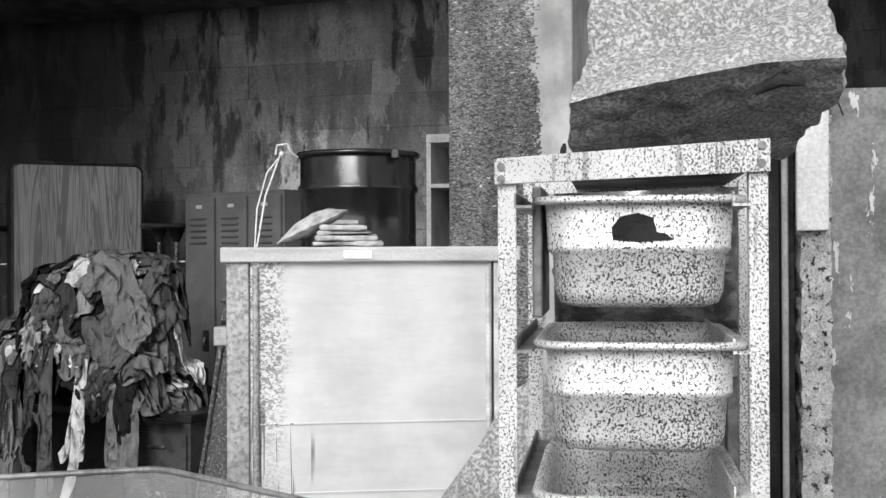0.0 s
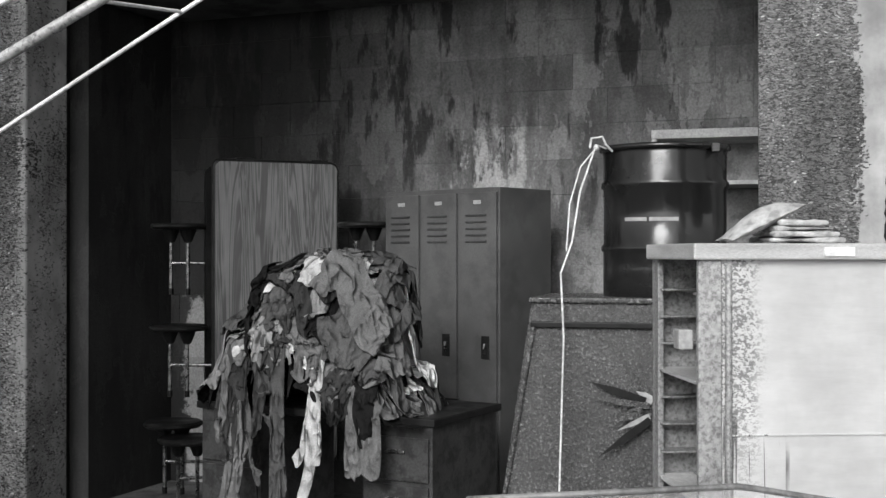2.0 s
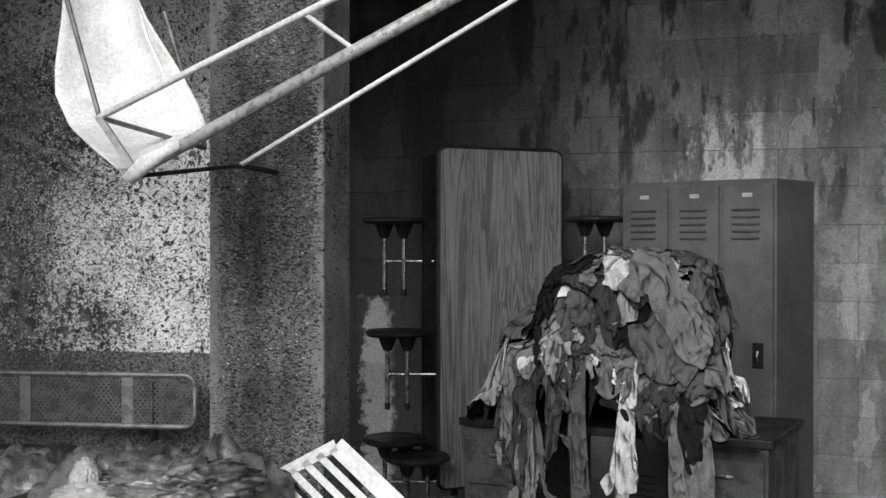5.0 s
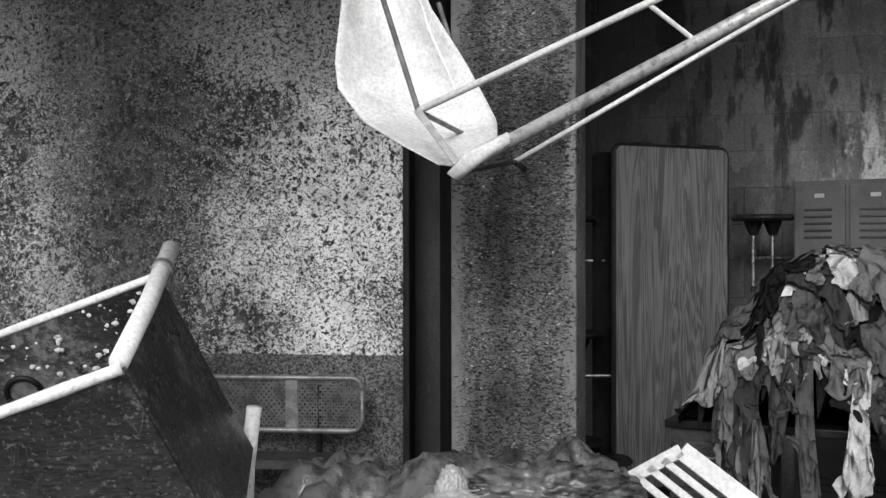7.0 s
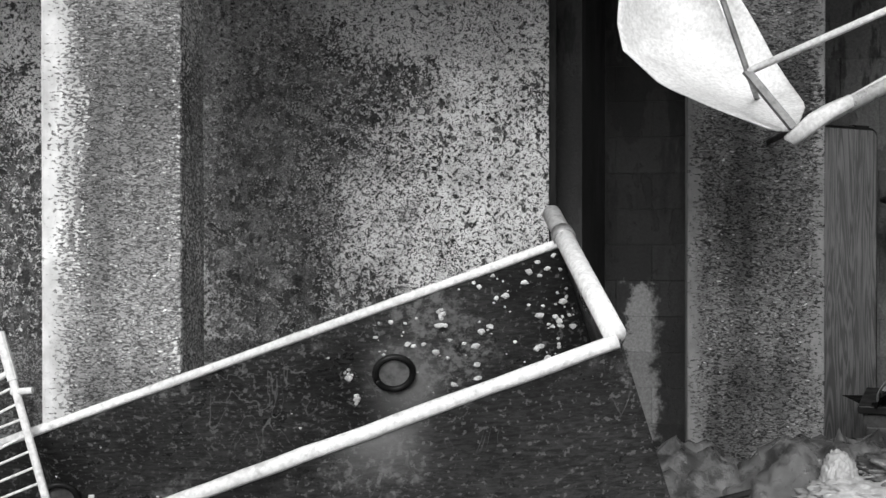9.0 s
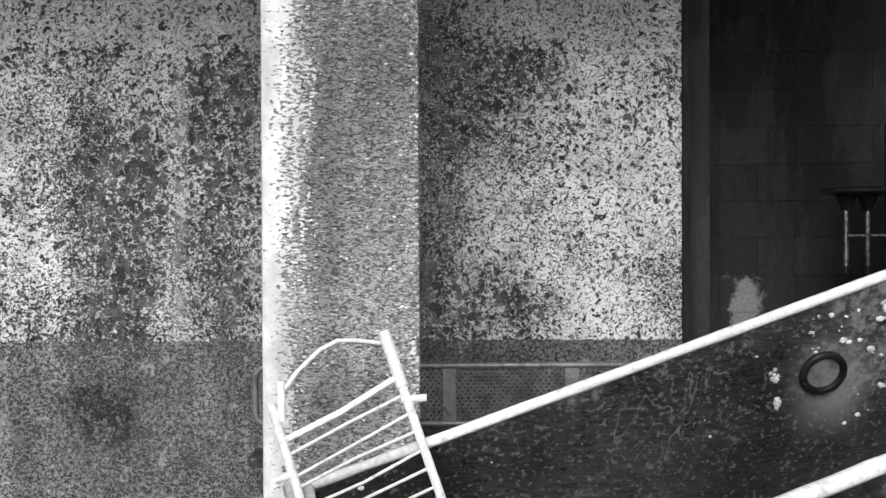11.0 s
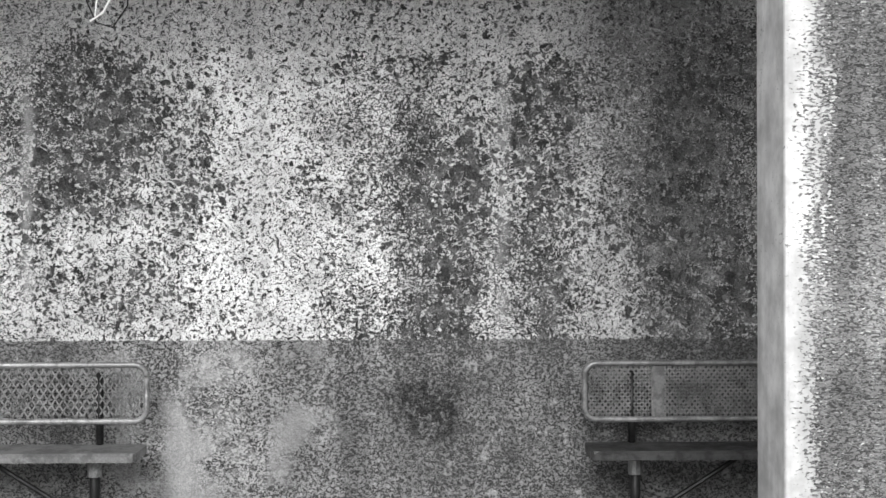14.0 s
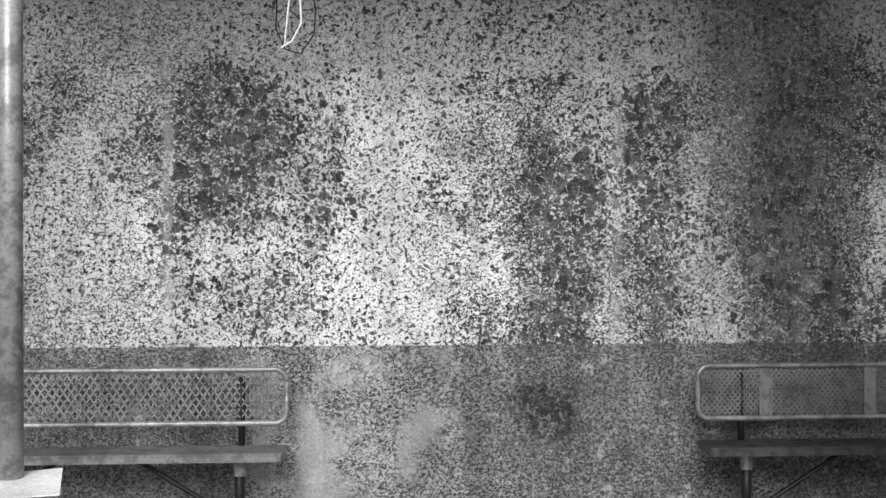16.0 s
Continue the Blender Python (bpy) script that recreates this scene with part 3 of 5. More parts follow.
structure(part("wall_alcove_side", solid([(2.34, 4.203, 0), (2.53, 5.06, 0), (2.53, 5.06, 2.95), (2.34, 4.203, 2.95)], 0.15), SHADED_SOOT), "side wall of the alcove with damp runs, its shade painted in", "wall")
part("end_board", boxes((2.32, 2.352, 3.985, 4.2, 0, 2.95), bevel=0.004), DARK_WOOD, wall_l, "black charred timber lining of the wall end")
wall_back = structure(part("wall_back", boxes((-0.3, 7.2, 0.035, 0.22, 0, 3.4)), MORTAR), "sooty block wall with pale lime runs and damp streaks, alcove shade painted in", "wall")
wall_back.matrix_world = pose(2.53, 5.005, 0, 0, 0, -9.8)
structure(part("wall_right", boxes((7.44, 9.6, 2.18, 2.4, 0, 2.06)), PEELING), "stained plaster wall with peeling paint beside the pillar", "wall")
roof = structure(part("ceiling", prism([(2.2, 4.21), (9.5, 2.95), (9.5, 4.2), (2.2, 5.4)], 2.96, 3.15), SLAB), "dark concrete soffit over the alcove", "ceiling")

col_a = thing("column", 6.093, 1.86, 0, -11, "square washed-stone concrete column with smooth plaster skin on one edge", "column", kind="structure")
col_b = thing("column", 2.733, 2.325, 0, -7, "square dark washed-stone concrete column", "column", kind="structure")
col_c = thing("column", 0.683, 1.84, 0, 0.5, "square pale washed-stone concrete column with bare bright edge", "column", kind="structure")
for col, mat, w in ((col_a, AGG_A, 0.45), (col_b, AGG_B, 0.452), (col_c, AGG_C, 0.44)):
    part("shaft", boxes((0, w, 0, 0.29, 0, 3.4), bevel=0.012), mat, col)
part("broken_core", roughen(boxes((0.405, 0.475, 0.02, 0.25, 0.9, 1.80), bevel=0.006), 0.012, 30), BROKEN, col_a, "broken bare concrete core")
# flat jagged dark plate standing in for the shaded void
slot = bmesh.new()
edge_l, edge_r = [], []
for i in range(41):
    zz = 1.08 + 0.76 * i / 40
    wl = 0.006 + 0.026 * (1 - i / 40) + 0.010 * noise.noise(Vector((zz * 50, 1.3, 0))) + 0.008 * noise.noise(Vector((zz * 130, 4.3, 0)))
    wr = 0.012 + 0.006 * noise.noise(Vector((zz * 60, 7.7, 0)))
    edge_l.append((0.416 - wl, zz))
    edge_r.append((0.416 + wr, zz))
ring = edge_l + edge_r[::-1]
face = slot.faces.new([slot.verts.new((px, -0.004, pz)) for px, pz in ring])
ext = bmesh.ops.extrude_face_region(slot, geom=[face])
bmesh.ops.translate(slot, vec=(0, 0.03, 0), verts=[v for v in ext["geom"] if isinstance(v, bmesh.types.BMVert)])
bmesh.ops.triangulate(slot, faces=slot.faces)
part("slot_shade", slot, BLACK_FRACTURE, col_a, "near-black plate drawn for the shaded slot behind the missing plaster")
pillar = thing("pillar", 7.31, 2.06, 0, 0, "chipped pale concrete pillar end with broken edges", "pillar", kind="structure")
bm = boxes((0.022, 0.128, 0, 0.3, 0, 3.4))
bmesh.ops.subdivide_edges(bm, edges=[e for e in bm.edges if abs(e.verts[0].co.z - e.verts[1].co.z) > 1], cuts=120)
bmesh.ops.subdivide_edges(bm, edges=[e for e in bm.edges if abs(e.verts[0].co.z - e.verts[1].co.z) < 0.001], cuts=4, use_grid_fill=True)
part("shaft", roughen(bm, 0.016, 16), PITTED, pillar)
part("joint", boxes((-0.012, 0.006, 0.05, 0.3, 0, 3.4)), BLACK_FRACTURE, pillar, "black open joint")
part("facing", roughen(boxes((0.002, 0.112, -0.05, -0.016, 1.54, 2.06), bevel=0.006), 0.003, 20), FABRIC, pillar, "smooth white foam board on the pillar")
part("conduit", tube([(-0.03, 0.02, 0), (-0.03, 0.02, 1.9)], 0.012, 10), PALE_STEEL, pillar)
# out of view; added over the columns to darken alcove and wall top
structure(part("unseen_roof_slab", boxes((-9, 9.6, 1.84, 6.4, 3.4, 3.65), bevel=0.01), SLAB), "unseen concrete roof slab over the columns, added for shade", "roof")

# ---- alcove: lockers, folded tables, clothes ----
def locker_bank():
    k = thing("locker_bank", 4.264, 4.169, 0, -32.3, "three joined grey metal lockers with louvred doors", "locker")
    w, d, h = 0.275, 0.44, 1.805
    part("body", boxes((0, 3 * w, 0.012, d, 0, h), bevel=0.004), LOCKER, k)
    for i in range(3):
        x0 = i * w
        door = part("door", boxes((x0 + 0.012, x0 + w - 0.012, -0.006, 0.012, 0.08, h - 0.025), bevel=0.004), LOCKER, k)
        part("number_plate", boxes((x0 + w / 2 - 0.025, x0 + w / 2 + 0.025, -0.010, -0.005, h - 0.085, h - 0.065), bevel=0.002), PALE_STEEL, door, "small metal number plate")
        for z in (1.52, 0.20):
            for j in range(5):
                bm = bmesh.new()
                zz = z + j * 0.034
                box(bm, x0 + 0.06, x0 + w - 0.075, -0.013, -0.004, zz, zz + 0.011, 0.003)
                part("louvre", bm, LOCKER_DARK, door)
        part("latch_recess", boxes((x0 + w - 0.11, x0 + w - 0.055, -0.010, -0.005, 0.92, 1.04), bevel=0.003), BLACK_STEEL, door)
        part("latch", tube([(x0 + w - 0.082, -0.012, 1.0), (x0 + w - 0.082, -0.02, 0.975), (x0 + w - 0.082, -0.012, 0.95)], 0.008, 8), CHROME, door, "chrome latch")
    return k


locker_bank()


def rounded(w, h, r, n=6):
    pts = []
    for cx, cz, a0 in ((w - r, h - r, 0), (r, h - r, 90), (r, r, 180), (w - r, r, 270)):
        for i in range(n + 1):
            a = radians(a0 + 90 * i / n)
            pts.append((cx + r * math.cos(a), cz + r * math.sin(a)))
    return pts


def board(w, h, r, thick, z0):
    """An upright board with rounded corners in the x-z plane, front at y = 0."""
    return solid([(x, 0, z0 + z) for x, z in rounded(w, h, r)], thick)


table = thing("folding_table", 3.377, 3.883, 0, 34.4, "folded canteen table, woodgrain leaf standing upright", "table")
part("leaf", board(0.704, 1.684, 0.04, -0.03, 0.288), LAMINATE, table, "woodgrain laminate leaf")
part("edge_band", tube([(x, 0.015, 0.29 + z) for x, z in rounded(0.704, 1.684, 0.04)] + [(0.704, 0.015, 0.29 + 1.64)], 0.0155, 8), BLACK_STEEL, table, "black rubber edge band")
part("rear_leaf", board(0.70, 1.66, 0.04, -0.03, 0.29), BLACK_STEEL, table).location = (-0.02, 0.14, 0)
for x in (0.12, 0.55):
    part("hinge", boxes((x, x + 0.1, 0.0, 0.14, 1.975, 1.995), bevel=0.004), BLACK_STEEL, table)
    part("leg", tube([(x, 0.08, 1.9), (x, 0.08, 0.0)], 0.018), BLACK_STEEL, table)


def stool(x, y, z, turn, r=0.16, low=0.33):
    k = thing("stool", x, y, z, turn, "round black canteen stool seat on chrome arms, folded with its table", "stool", "canteen stools")
    part("seat", lathe([(0.02, 0), (r * 0.9, 0), (r, 0.012), (r, 0.022), (r * 0.93, 0.032), (0.02, 0.034)], 32), BLACK_STEEL, k, smooth=False)
    for dx in (-0.05, 0.05):
        part("hub", lathe([(0.012, -0.075), (0.022, -0.07), (0.045, -0.012), (0.05, 0)], 16), BLACK_STEEL, k).location = (dx, 0, 0)
        part("arm", tube([(dx, 0, -0.07), (dx, 0, -low)], 0.011), CHROME, k, "chrome arm")
        part("foot", tube([(dx, 0, -low), (dx, 0, -low - 0.035)], 0.014), BLACK_STEEL, k)
    part("crossbar", tube([(-0.05, 0, -0.19), (0.2, 0.03, -0.19)], 0.009), CHROME, k)
    return k


for x, y, z in ((3.127, 3.99, 1.60), (3.16, 3.90, 1.04), (3.16, 3.83, 0.52)):
    stool(x, y, z, 0)
stool(4.13, 4.25, 1.61, 10)
stool(3.29, 3.72, 0.455, 20)

desk = thing("desk", 3.56, 3.21, 0, -19.5, "dark steel pedestal desk buried under clothes", "desk")
part("top", boxes((0, 1.34, -0.02, 0.62, 0.715, 0.75), bevel=0.006), BLACK_STEEL, desk)
for x in (0.02, 0.96):
    ped = part("pedestal", boxes((x, x + 0.36, 0, 0.6, 0.02, 0.715), bevel=0.005), DARK_BENCH, desk)
    for j in range(3):
        drw = part("drawer", boxes((x + 0.015, x + 0.345, -0.014, 0.002, 0.05 + j * 0.21, 0.24 + j * 0.21), bevel=0.004), DARK_BENCH, ped)
        part("drawer_pull", boxes((x + 0.13, x + 0.23, -0.026, -0.012, 0.17 + j * 0.21, 0.185 + j * 0.21), bevel=0.004), CHROME, drw)

# the heap of clothes: limp garments dropped in layers on a mound and left to settle
PILE = (4.22, 3.10)


def crease(p):
    """Sharp-ridged folds."""
    return 1 - 2 * abs(noise.noise(p))


class Mound:
    """Heights over a square round the heap, raised as clothes settle on it."""

    def __init__(self, half=1.0, cell=0.02):
        self.half, self.cell = half, cell
        self.n = int(2 * half / cell) + 1
        ax = np.linspace(-half, half, self.n)
        gx, gy = np.meshgrid(ax, ax, indexing="ij")
        r = np.sqrt((gx / np.where(gx < 0, 0.64, 0.58)) ** 2 + (gy / 0.47) ** 2)
        top = 0.74 + 0.40 * np.clip(1 - r ** 1.45, -1, 1) + 0.07 * np.sin(gx * 11 + 1.0) * np.sin(gy * 9 + gx * 6) * (r < 1)
        # the front edge of the desk runs aslant; below it the heap hangs to the floor
        front = gy + 0.36 * gx + 0.36
        ends = np.minimum(0.66 - gx, gx + 0.70)
        fall = np.clip(np.minimum(front, ends) / 0.10, 0, 1)
        self.h = np.where(top > 0.74, top, 0.74) * fall
        self.h = np.maximum(self.h, 0.30 * np.clip(1 - ((gx + 0.0) / 0.34) ** 2 - ((gy + 0.58) / 0.22) ** 2, 0, 1))

    def at(self, x, y):
        fx = np.clip((x + self.half) / self.cell, 0, self.n - 1.001)
        fy = np.clip((y + self.half) / self.cell, 0, self.n - 1.001)
        i, j = fx.astype(int), fy.astype(int)
        u, v = fx - i, fy - j
        h = self.h
        return (h[i, j] * (1 - u) + h[i + 1, j] * u) * (1 - v) + (h[i, j + 1] * (1 - u) + h[i + 1, j + 1] * u) * v

    def raise_to(self, pts):
        i = np.clip(((pts[:, 0] + self.half) / self.cell).round().astype(int), 1, self.n - 2)
        j = np.clip(((pts[:, 1] + self.half) / self.cell).round().astype(int), 1, self.n - 2)
        z = np.minimum(pts[:, 2], self.h[i, j] + 0.04)
        up = self.h.copy()
        for di, dj in ((0, 0), (1, 0), (0, 1)):
            np.maximum.at(up, (i + di, j + dj), z + 0.004)
        self.h = np.maximum(self.h, up)


GRID, GAP = 34, 0.0128


def cut(kind):
    """Which cells of the sheet belong to the garment."""
    i, j = np.meshgrid(np.arange(GRID), np.arange(GRID), indexing="ij")
    off = np.abs(i - (GRID - 1) / 2)
    if kind == "shirt":
        return ((off < 9.6) & (j < 31)) | ((j > 20) & (j < 31))
    if kind == "trousers":
        return (off < 9.6) & ((j > 23) | (off > 1.2))
    if kind == "sleeve":
        return off < 4.6 + 0.06 * j
    return (off < 12.6) & (j > 3) & (j < 30)


def settle(mound, starts, masks, steps=44):
    """Let a layer of garments fall and crumple on the mound."""
    p = starts.copy()
    vel = np.zeros_like(p)
    links = []
    for di, dj, stiff in ((1, 0, 1.0), (0, 1, 1.0), (1, 1, 0.6), (1, -1, 0.6), (2, 0, 0.25), (0, 2, 0.25)):
        a = (slice(None), slice(0, GRID - di), slice(max(0, -dj), GRID - max(0, dj)))
        b = (slice(None), slice(di, GRID), slice(max(0, dj), GRID + min(0, dj)))
        links.append((a, b, GAP * math.hypot(di, dj), stiff * (masks[a] & masks[b]).astype(float)))
    for k in range(steps):
        old = p.copy()
        vel[..., 2] -= 0.0022
        p += vel * 0.94
        for it in range(4):
            move, count = np.zeros_like(p), np.full(masks.shape, 0.6)
            for a, b, rest, w in links:
                d = p[b] - p[a]
                ln = np.sqrt((d * d).sum(-1)) + 1e-9
                f = ((ln - rest) / ln * 0.5 * w)[..., None] * d
                move[a] += f
                move[b] -= f
                count[a] += w
                count[b] += w
            p += move / count[..., None] * 1.7
            ground = mound.at(p[..., 0], p[..., 1]) + 0.010
            under = p[..., 2] < ground
            p[..., 2] = np.where(under, ground, p[..., 2])
        grip = np.where(under, 0.08, 1.0)[..., None]
        p[..., :2] = old[..., :2] + (p[..., :2] - old[..., :2]) * grip
        vel = np.clip(p - old, -0.03, 0.03)
    return p


pile = thing("clothes_heap", PILE[0], PILE[1], 0, 0, "tall heap of crumpled dark and white clothes on a desk", "clothes")
mound = Mound()
# black core, so that gaps between garments look deep in shade
bm = bmesh.new()
core_cells = [[bm.verts.new((-0.7 + 0.04 * i, -0.76 + 0.04 * j, max(0.0, float(mound.at(np.array([-0.7 + 0.04 * i]), np.array([-0.76 + 0.04 * j]))[0]) - 0.02))) for j in range(36)] for i in range(35)]
for i in range(34):
    for j in range(35):
        q = (core_cells[i][j], core_cells[i + 1][j], core_cells[i + 1][j + 1], core_cells[i][j + 1])
        if min(v.co.z for v in q) > 0.70:
            bm.faces.new(q)
bmesh.ops.delete(bm, geom=[v for v in bm.verts if not v.link_faces], context="VERTS")
part("core", bm, CLOTHS[0], pile, smooth=True)


def garment_mesh(pts, mask, tone):
    """One settled garment as a sheet with thickness."""
    bm = bmesh.new()
    vs = {}
    for i in range(GRID - 1):
        for j in range(GRID - 1):
            if mask[i, j] and mask[i + 1, j] and mask[i + 1, j + 1] and mask[i, j + 1]:
                q = []
                for c in ((i, j), (i + 1, j), (i + 1, j + 1), (i, j + 1)):
                    if c not in vs:
                        vs[c] = bm.verts.new(pts[c])
                    q.append(vs[c])
                bm.faces.new(q)
    ob = part("garment", bm, CLOTHS[tone], pile, smooth=True)
    ob.modifiers.new("thickness", "SOLIDIFY").thickness = 0.006
    ob.modifiers.new("soft", "SUBSURF").render_levels = 1
    return ob


rs = np.random.RandomState(21)
TONES = (0, 0, 1, 1, 2, 2, 3, 3, 3, 4, 4, 4, 5, 5, 6, 6)
for layer in range(40):
    starts, masks, tones = [], [], []
    for k in range(3):
        kind = ("shirt", "trousers", "sleeve", "towel", "sleeve", "shirt", "trousers")[(k + layer * 3) % 7]
        a = radians(168 + 68 * (k + rs.uniform(0.0, 1.0)))
        rad = rs.uniform(0.3, 1.0) if (k + layer) % 5 else rs.uniform(0.0, 0.25)
        cx, cy = 0.54 * rad * math.cos(a), 0.47 * rad * math.sin(a)
        turn = a + math.pi / 2 + (rs.uniform(-0.7, 0.7) if rs.uniform() < 0.4 else rs.uniform(0.8, 2.3))
        if k == 1 and layer % 3 == 0:
            # hung over the front edge of the desk
            cx = rs.uniform(-0.5, 0.3)
            cy = -0.36 * cx - 0.26 + rs.uniform(-0.06, 0.08)
            turn = rs.uniform(-0.3, 0.3) - 0.34
        squeeze = rs.uniform(0.38, 0.65), rs.uniform(0.7, 0.95)
        i, j = np.meshgrid(np.arange(GRID) - (GRID - 1) / 2, np.arange(GRID) - (GRID - 1) / 2, indexing="ij")
        lx, ly = i * GAP * squeeze[0], j * GAP * squeeze[1]
        ph = rs.uniform(0, 6.3, 4)
        lx = lx + 0.012 * np.sin(j * 0.55 + ph[0])
        x = cx + lx * math.cos(turn) - ly * math.sin(turn)
        y = cy + lx * math.sin(turn) + ly * math.cos(turn)
        z = mound.at(x, y) + 0.035 + 0.028 * np.sin(i * 1.05 + ph[1] + 0.16 * j + 0.8 * np.sin(j * 0.25 + ph[3])) + 0.012 * np.sin(i * 0.45 - j * 0.4 + ph[2])
        z = np.maximum(z, mound.at(np.full_like(x, cx), np.full_like(y, cy)) - 0.22)
        starts.append(np.stack([x, y, z], -1))
        masks.append(cut(kind))
        tones.append(int(TONES[rs.randint(len(TONES))]))
    masks = np.array(masks)
    done = settle(mound, np.array(starts), masks)
    for q, mask, tone in zip(done, masks, tones):
        mound.raise_to(q[mask])
        garment_mesh(q, mask, tone)

# ---- the mouldy wall: benches, loose wire ----
def lattice(x0, x1, z0, z1, pitch, bar, steep=1.0):
    """Crossing flat bars that leave diamond holes."""
    bm = bmesh.new()
    h = z1 - z0
    for sgn in (1, -1):
        k = x0 - h / steep
        while k < x1 + h / steep:
            pts = []
            for s in (0.0, 1.0):
                pts.append((k + s * h / steep, z0 + s * h) if sgn > 0 else (k + s * h / steep, z1 - s * h))
            (xa, za), (xb, zb) = pts
            lo, hi = max(xa, x0), min(xb, x1)
            if hi - lo > 0.004:
                f = lambda x: za + (zb - za) * (x - xa) / (xb - xa)
                half = bar / 2 * math.hypot(1, steep)
                ys = (-0.0015, 0.0015)
                vs = [bm.verts.new((x, y, f(x) + o)) for x in (lo, hi) for y in ys for o in (-half, half)]
                for q in ((0, 1, 3, 2), (4, 5, 7, 6), (0, 1, 5, 4), (2, 3, 7, 6), (0, 2, 6, 4), (1, 3, 7, 5)):
                    bm.faces.new([vs[i] for i in q])
            k += pitch
    return bm


def bench(x, y, turn, length, mat, low_mat, pitch, bar, steep, strips, label):
    k = thing("bench", x, y, 0, turn, label, "bench", "benches along the wall")
    z0, z1, yb = 0.575, 0.835, 0.23
    outline = [(px, yb, z0 + pz) for px, pz in rounded(length, z1 - z0, 0.055)]
    part("back_frame", tube(outline + [outline[0]], 0.014, 10), mat, k, smooth=True)
    part("back_mesh", lattice(0.012, length - 0.012, z0 + 0.012, z1 - 0.012, pitch, bar, steep), mat, k).location = (0, yb, 0)
    for s in strips:
        part("back_strip", boxes((s - 0.03, s + 0.03, yb - 0.005, yb + 0.005, z0 + 0.01, z1 - 0.01)), mat, k)
    bm = bmesh.new()
    sec = [(0.0, 0.425), (0.0, 0.45), (0.015, 0.464), (0.25, 0.466), (0.265, 0.455), (0.265, 0.43)]
    prev = None
    rings = []
    for i, px in enumerate((0, 0.012, 0.035, length - 0.035, length - 0.012, length)):
        inset = (0.03, 0.01, 0, 0, 0.01, 0.03)[i]
        rings.append([bm.verts.new((px, max(inset, min(0.265 - inset, yy)), zz)) for yy, zz in sec])
    for a, b2 in zip(rings, rings[1:]):
        for q in range(len(sec)):
            r = (q + 1) % len(sec)
            bm.faces.new((a[q], a[r], b2[r], b2[q]))
    bm.faces.new(rings[0])
    bm.faces.new(rings[-1])
    part("seat", bm, low_mat, k)
    for px in (0.22, length - 0.22):
        part("back_post", tube([(px, yb + 0.015, 0.8), (px, yb + 0.015, 0.44)], 0.018), BLACK_STEEL, k, smooth=True)
        part("leg", tube([(px, 0.16, 0.43), (px, 0.16, 0.0)], 0.024), BLACK_STEEL, k, smooth=True)
        part("clamp", tube([(px, 0.16, 0.40), (px, 0.16, 0.335)], 0.032), mat, k)
        s = 1 if px < length / 2 else -1
        part("brace", tube([(px + 0.02 * s, 0.16, 0.12), (px + 0.5 * s, 0.16, 0.425)], 0.012), BLACK_STEEL, k)
    return k


bench(0.365, 3.60, 0, 1.775, STEEL_BENCH, DARK_BENCH, 0.026, 0.0085, 1.2, (0.34, 0.87, 1.42), "dark grey steel bench with perforated backrest against the wall")
bench(-3.435, 3.61, 0, 1.775, STEEL_BENCH_PALE, STEEL_BENCH, 0.036, 0.0065, 1.5, (), "worn pale steel bench with expanded-mesh backrest against the wall")

wire = thing("loose_wire", -1.55, 2.70, 2.20, 0, "loose pale and dark wires hanging in a loop", "wire")
part("strand", tube([(-0.045, 0, 0), (0.0, 0, 0.03), (0.035, 0.01, 0.10), (0.03, 0.01, 0.2), (0.0, 0, 0.3), (-0.02, 0, 1.2)], 0.004, 6), WHITE_TUBE, wire)
part("strand", tube([(-0.03, 0.01, 0.02), (-0.02, 0.01, 0.12), (0.0, 0.02, 0.3), (0.0, 0.02, 1.2)], 0.0035, 6), WHITE_TUBE, wire)
part("strand", tube([(-0.06, 0.02, 0.22), (-0.065, 0.02, 0.08), (-0.03, 0.02, 0.0), (0.03, 0.02, -0.02), (0.085, 0.02, 0.06), (0.09, 0.02, 0.16), (0.06, 0.02, 0.3), (0.03, 0.02, 1.2)], 0.003, 6), BLACK_STEEL, wire)

# ---- the open side: sink, drying rack, canopy frame ----
O = Vector((1.7, 0.45, 0))
A, B = Vector((2.235, 0.70, 1.425)), Vector((2.318, 0.28, 1.262))
C, D = Vector((0.93, 0.70, 0.955)), Vector((1.05, 0.21, 0.80))
DROP = Vector((0.15, 0.24, -0.43))
A, B, C, D = (p - O for p in (A, B, C, D))
sink = thing("steel_sink", O.x, O.y, 0, 0, "large dark steel sink lying tilted, with white enamelled rims", "sink")
inner = DROP * 0.95
part("basin", solid([A + inner, B + inner, D + inner, C + inner], 0.006), SINK, sink)
part("front_apron", solid([B, D, D + DROP, B + DROP], 0.006), SINK, sink)
part("back_apron", solid([A, C, C + DROP, A + DROP], 0.006), SINK, sink)
part("end_panel", solid([A, B, B + DROP, A + DROP], 0.006), SINK, sink)
part("far_end_panel", solid([C, D, D + DROP, C + DROP], 0.006), SINK, sink)
for p, q, r in ((A, C, 0.010), (B, D, 0.013), (C, D, 0.010)):
    part("rim", roughen(sweep(bmesh.new(), [p.lerp(q, i / 24) for i in range(25)], r, 10), 0.002, 30), WHITE_TUBE, sink, "chalky white rim", smooth=True)
top = Vector((2.225, 0.82, 1.488)) - O
part("rail", tube([top, top.lerp(B, 0.5), B + Vector((-0.005, -0.0, 0.012))], 0.020, 14), WHITE_TUBE, sink, "thick white tube", smooth=True)
part("collar", tube([top.lerp(B, 0.19), top.lerp(B, 0.24)], 0.024, 14), STEEL_BENCH_PALE, sink, smooth=True)
E1 = A + DROP
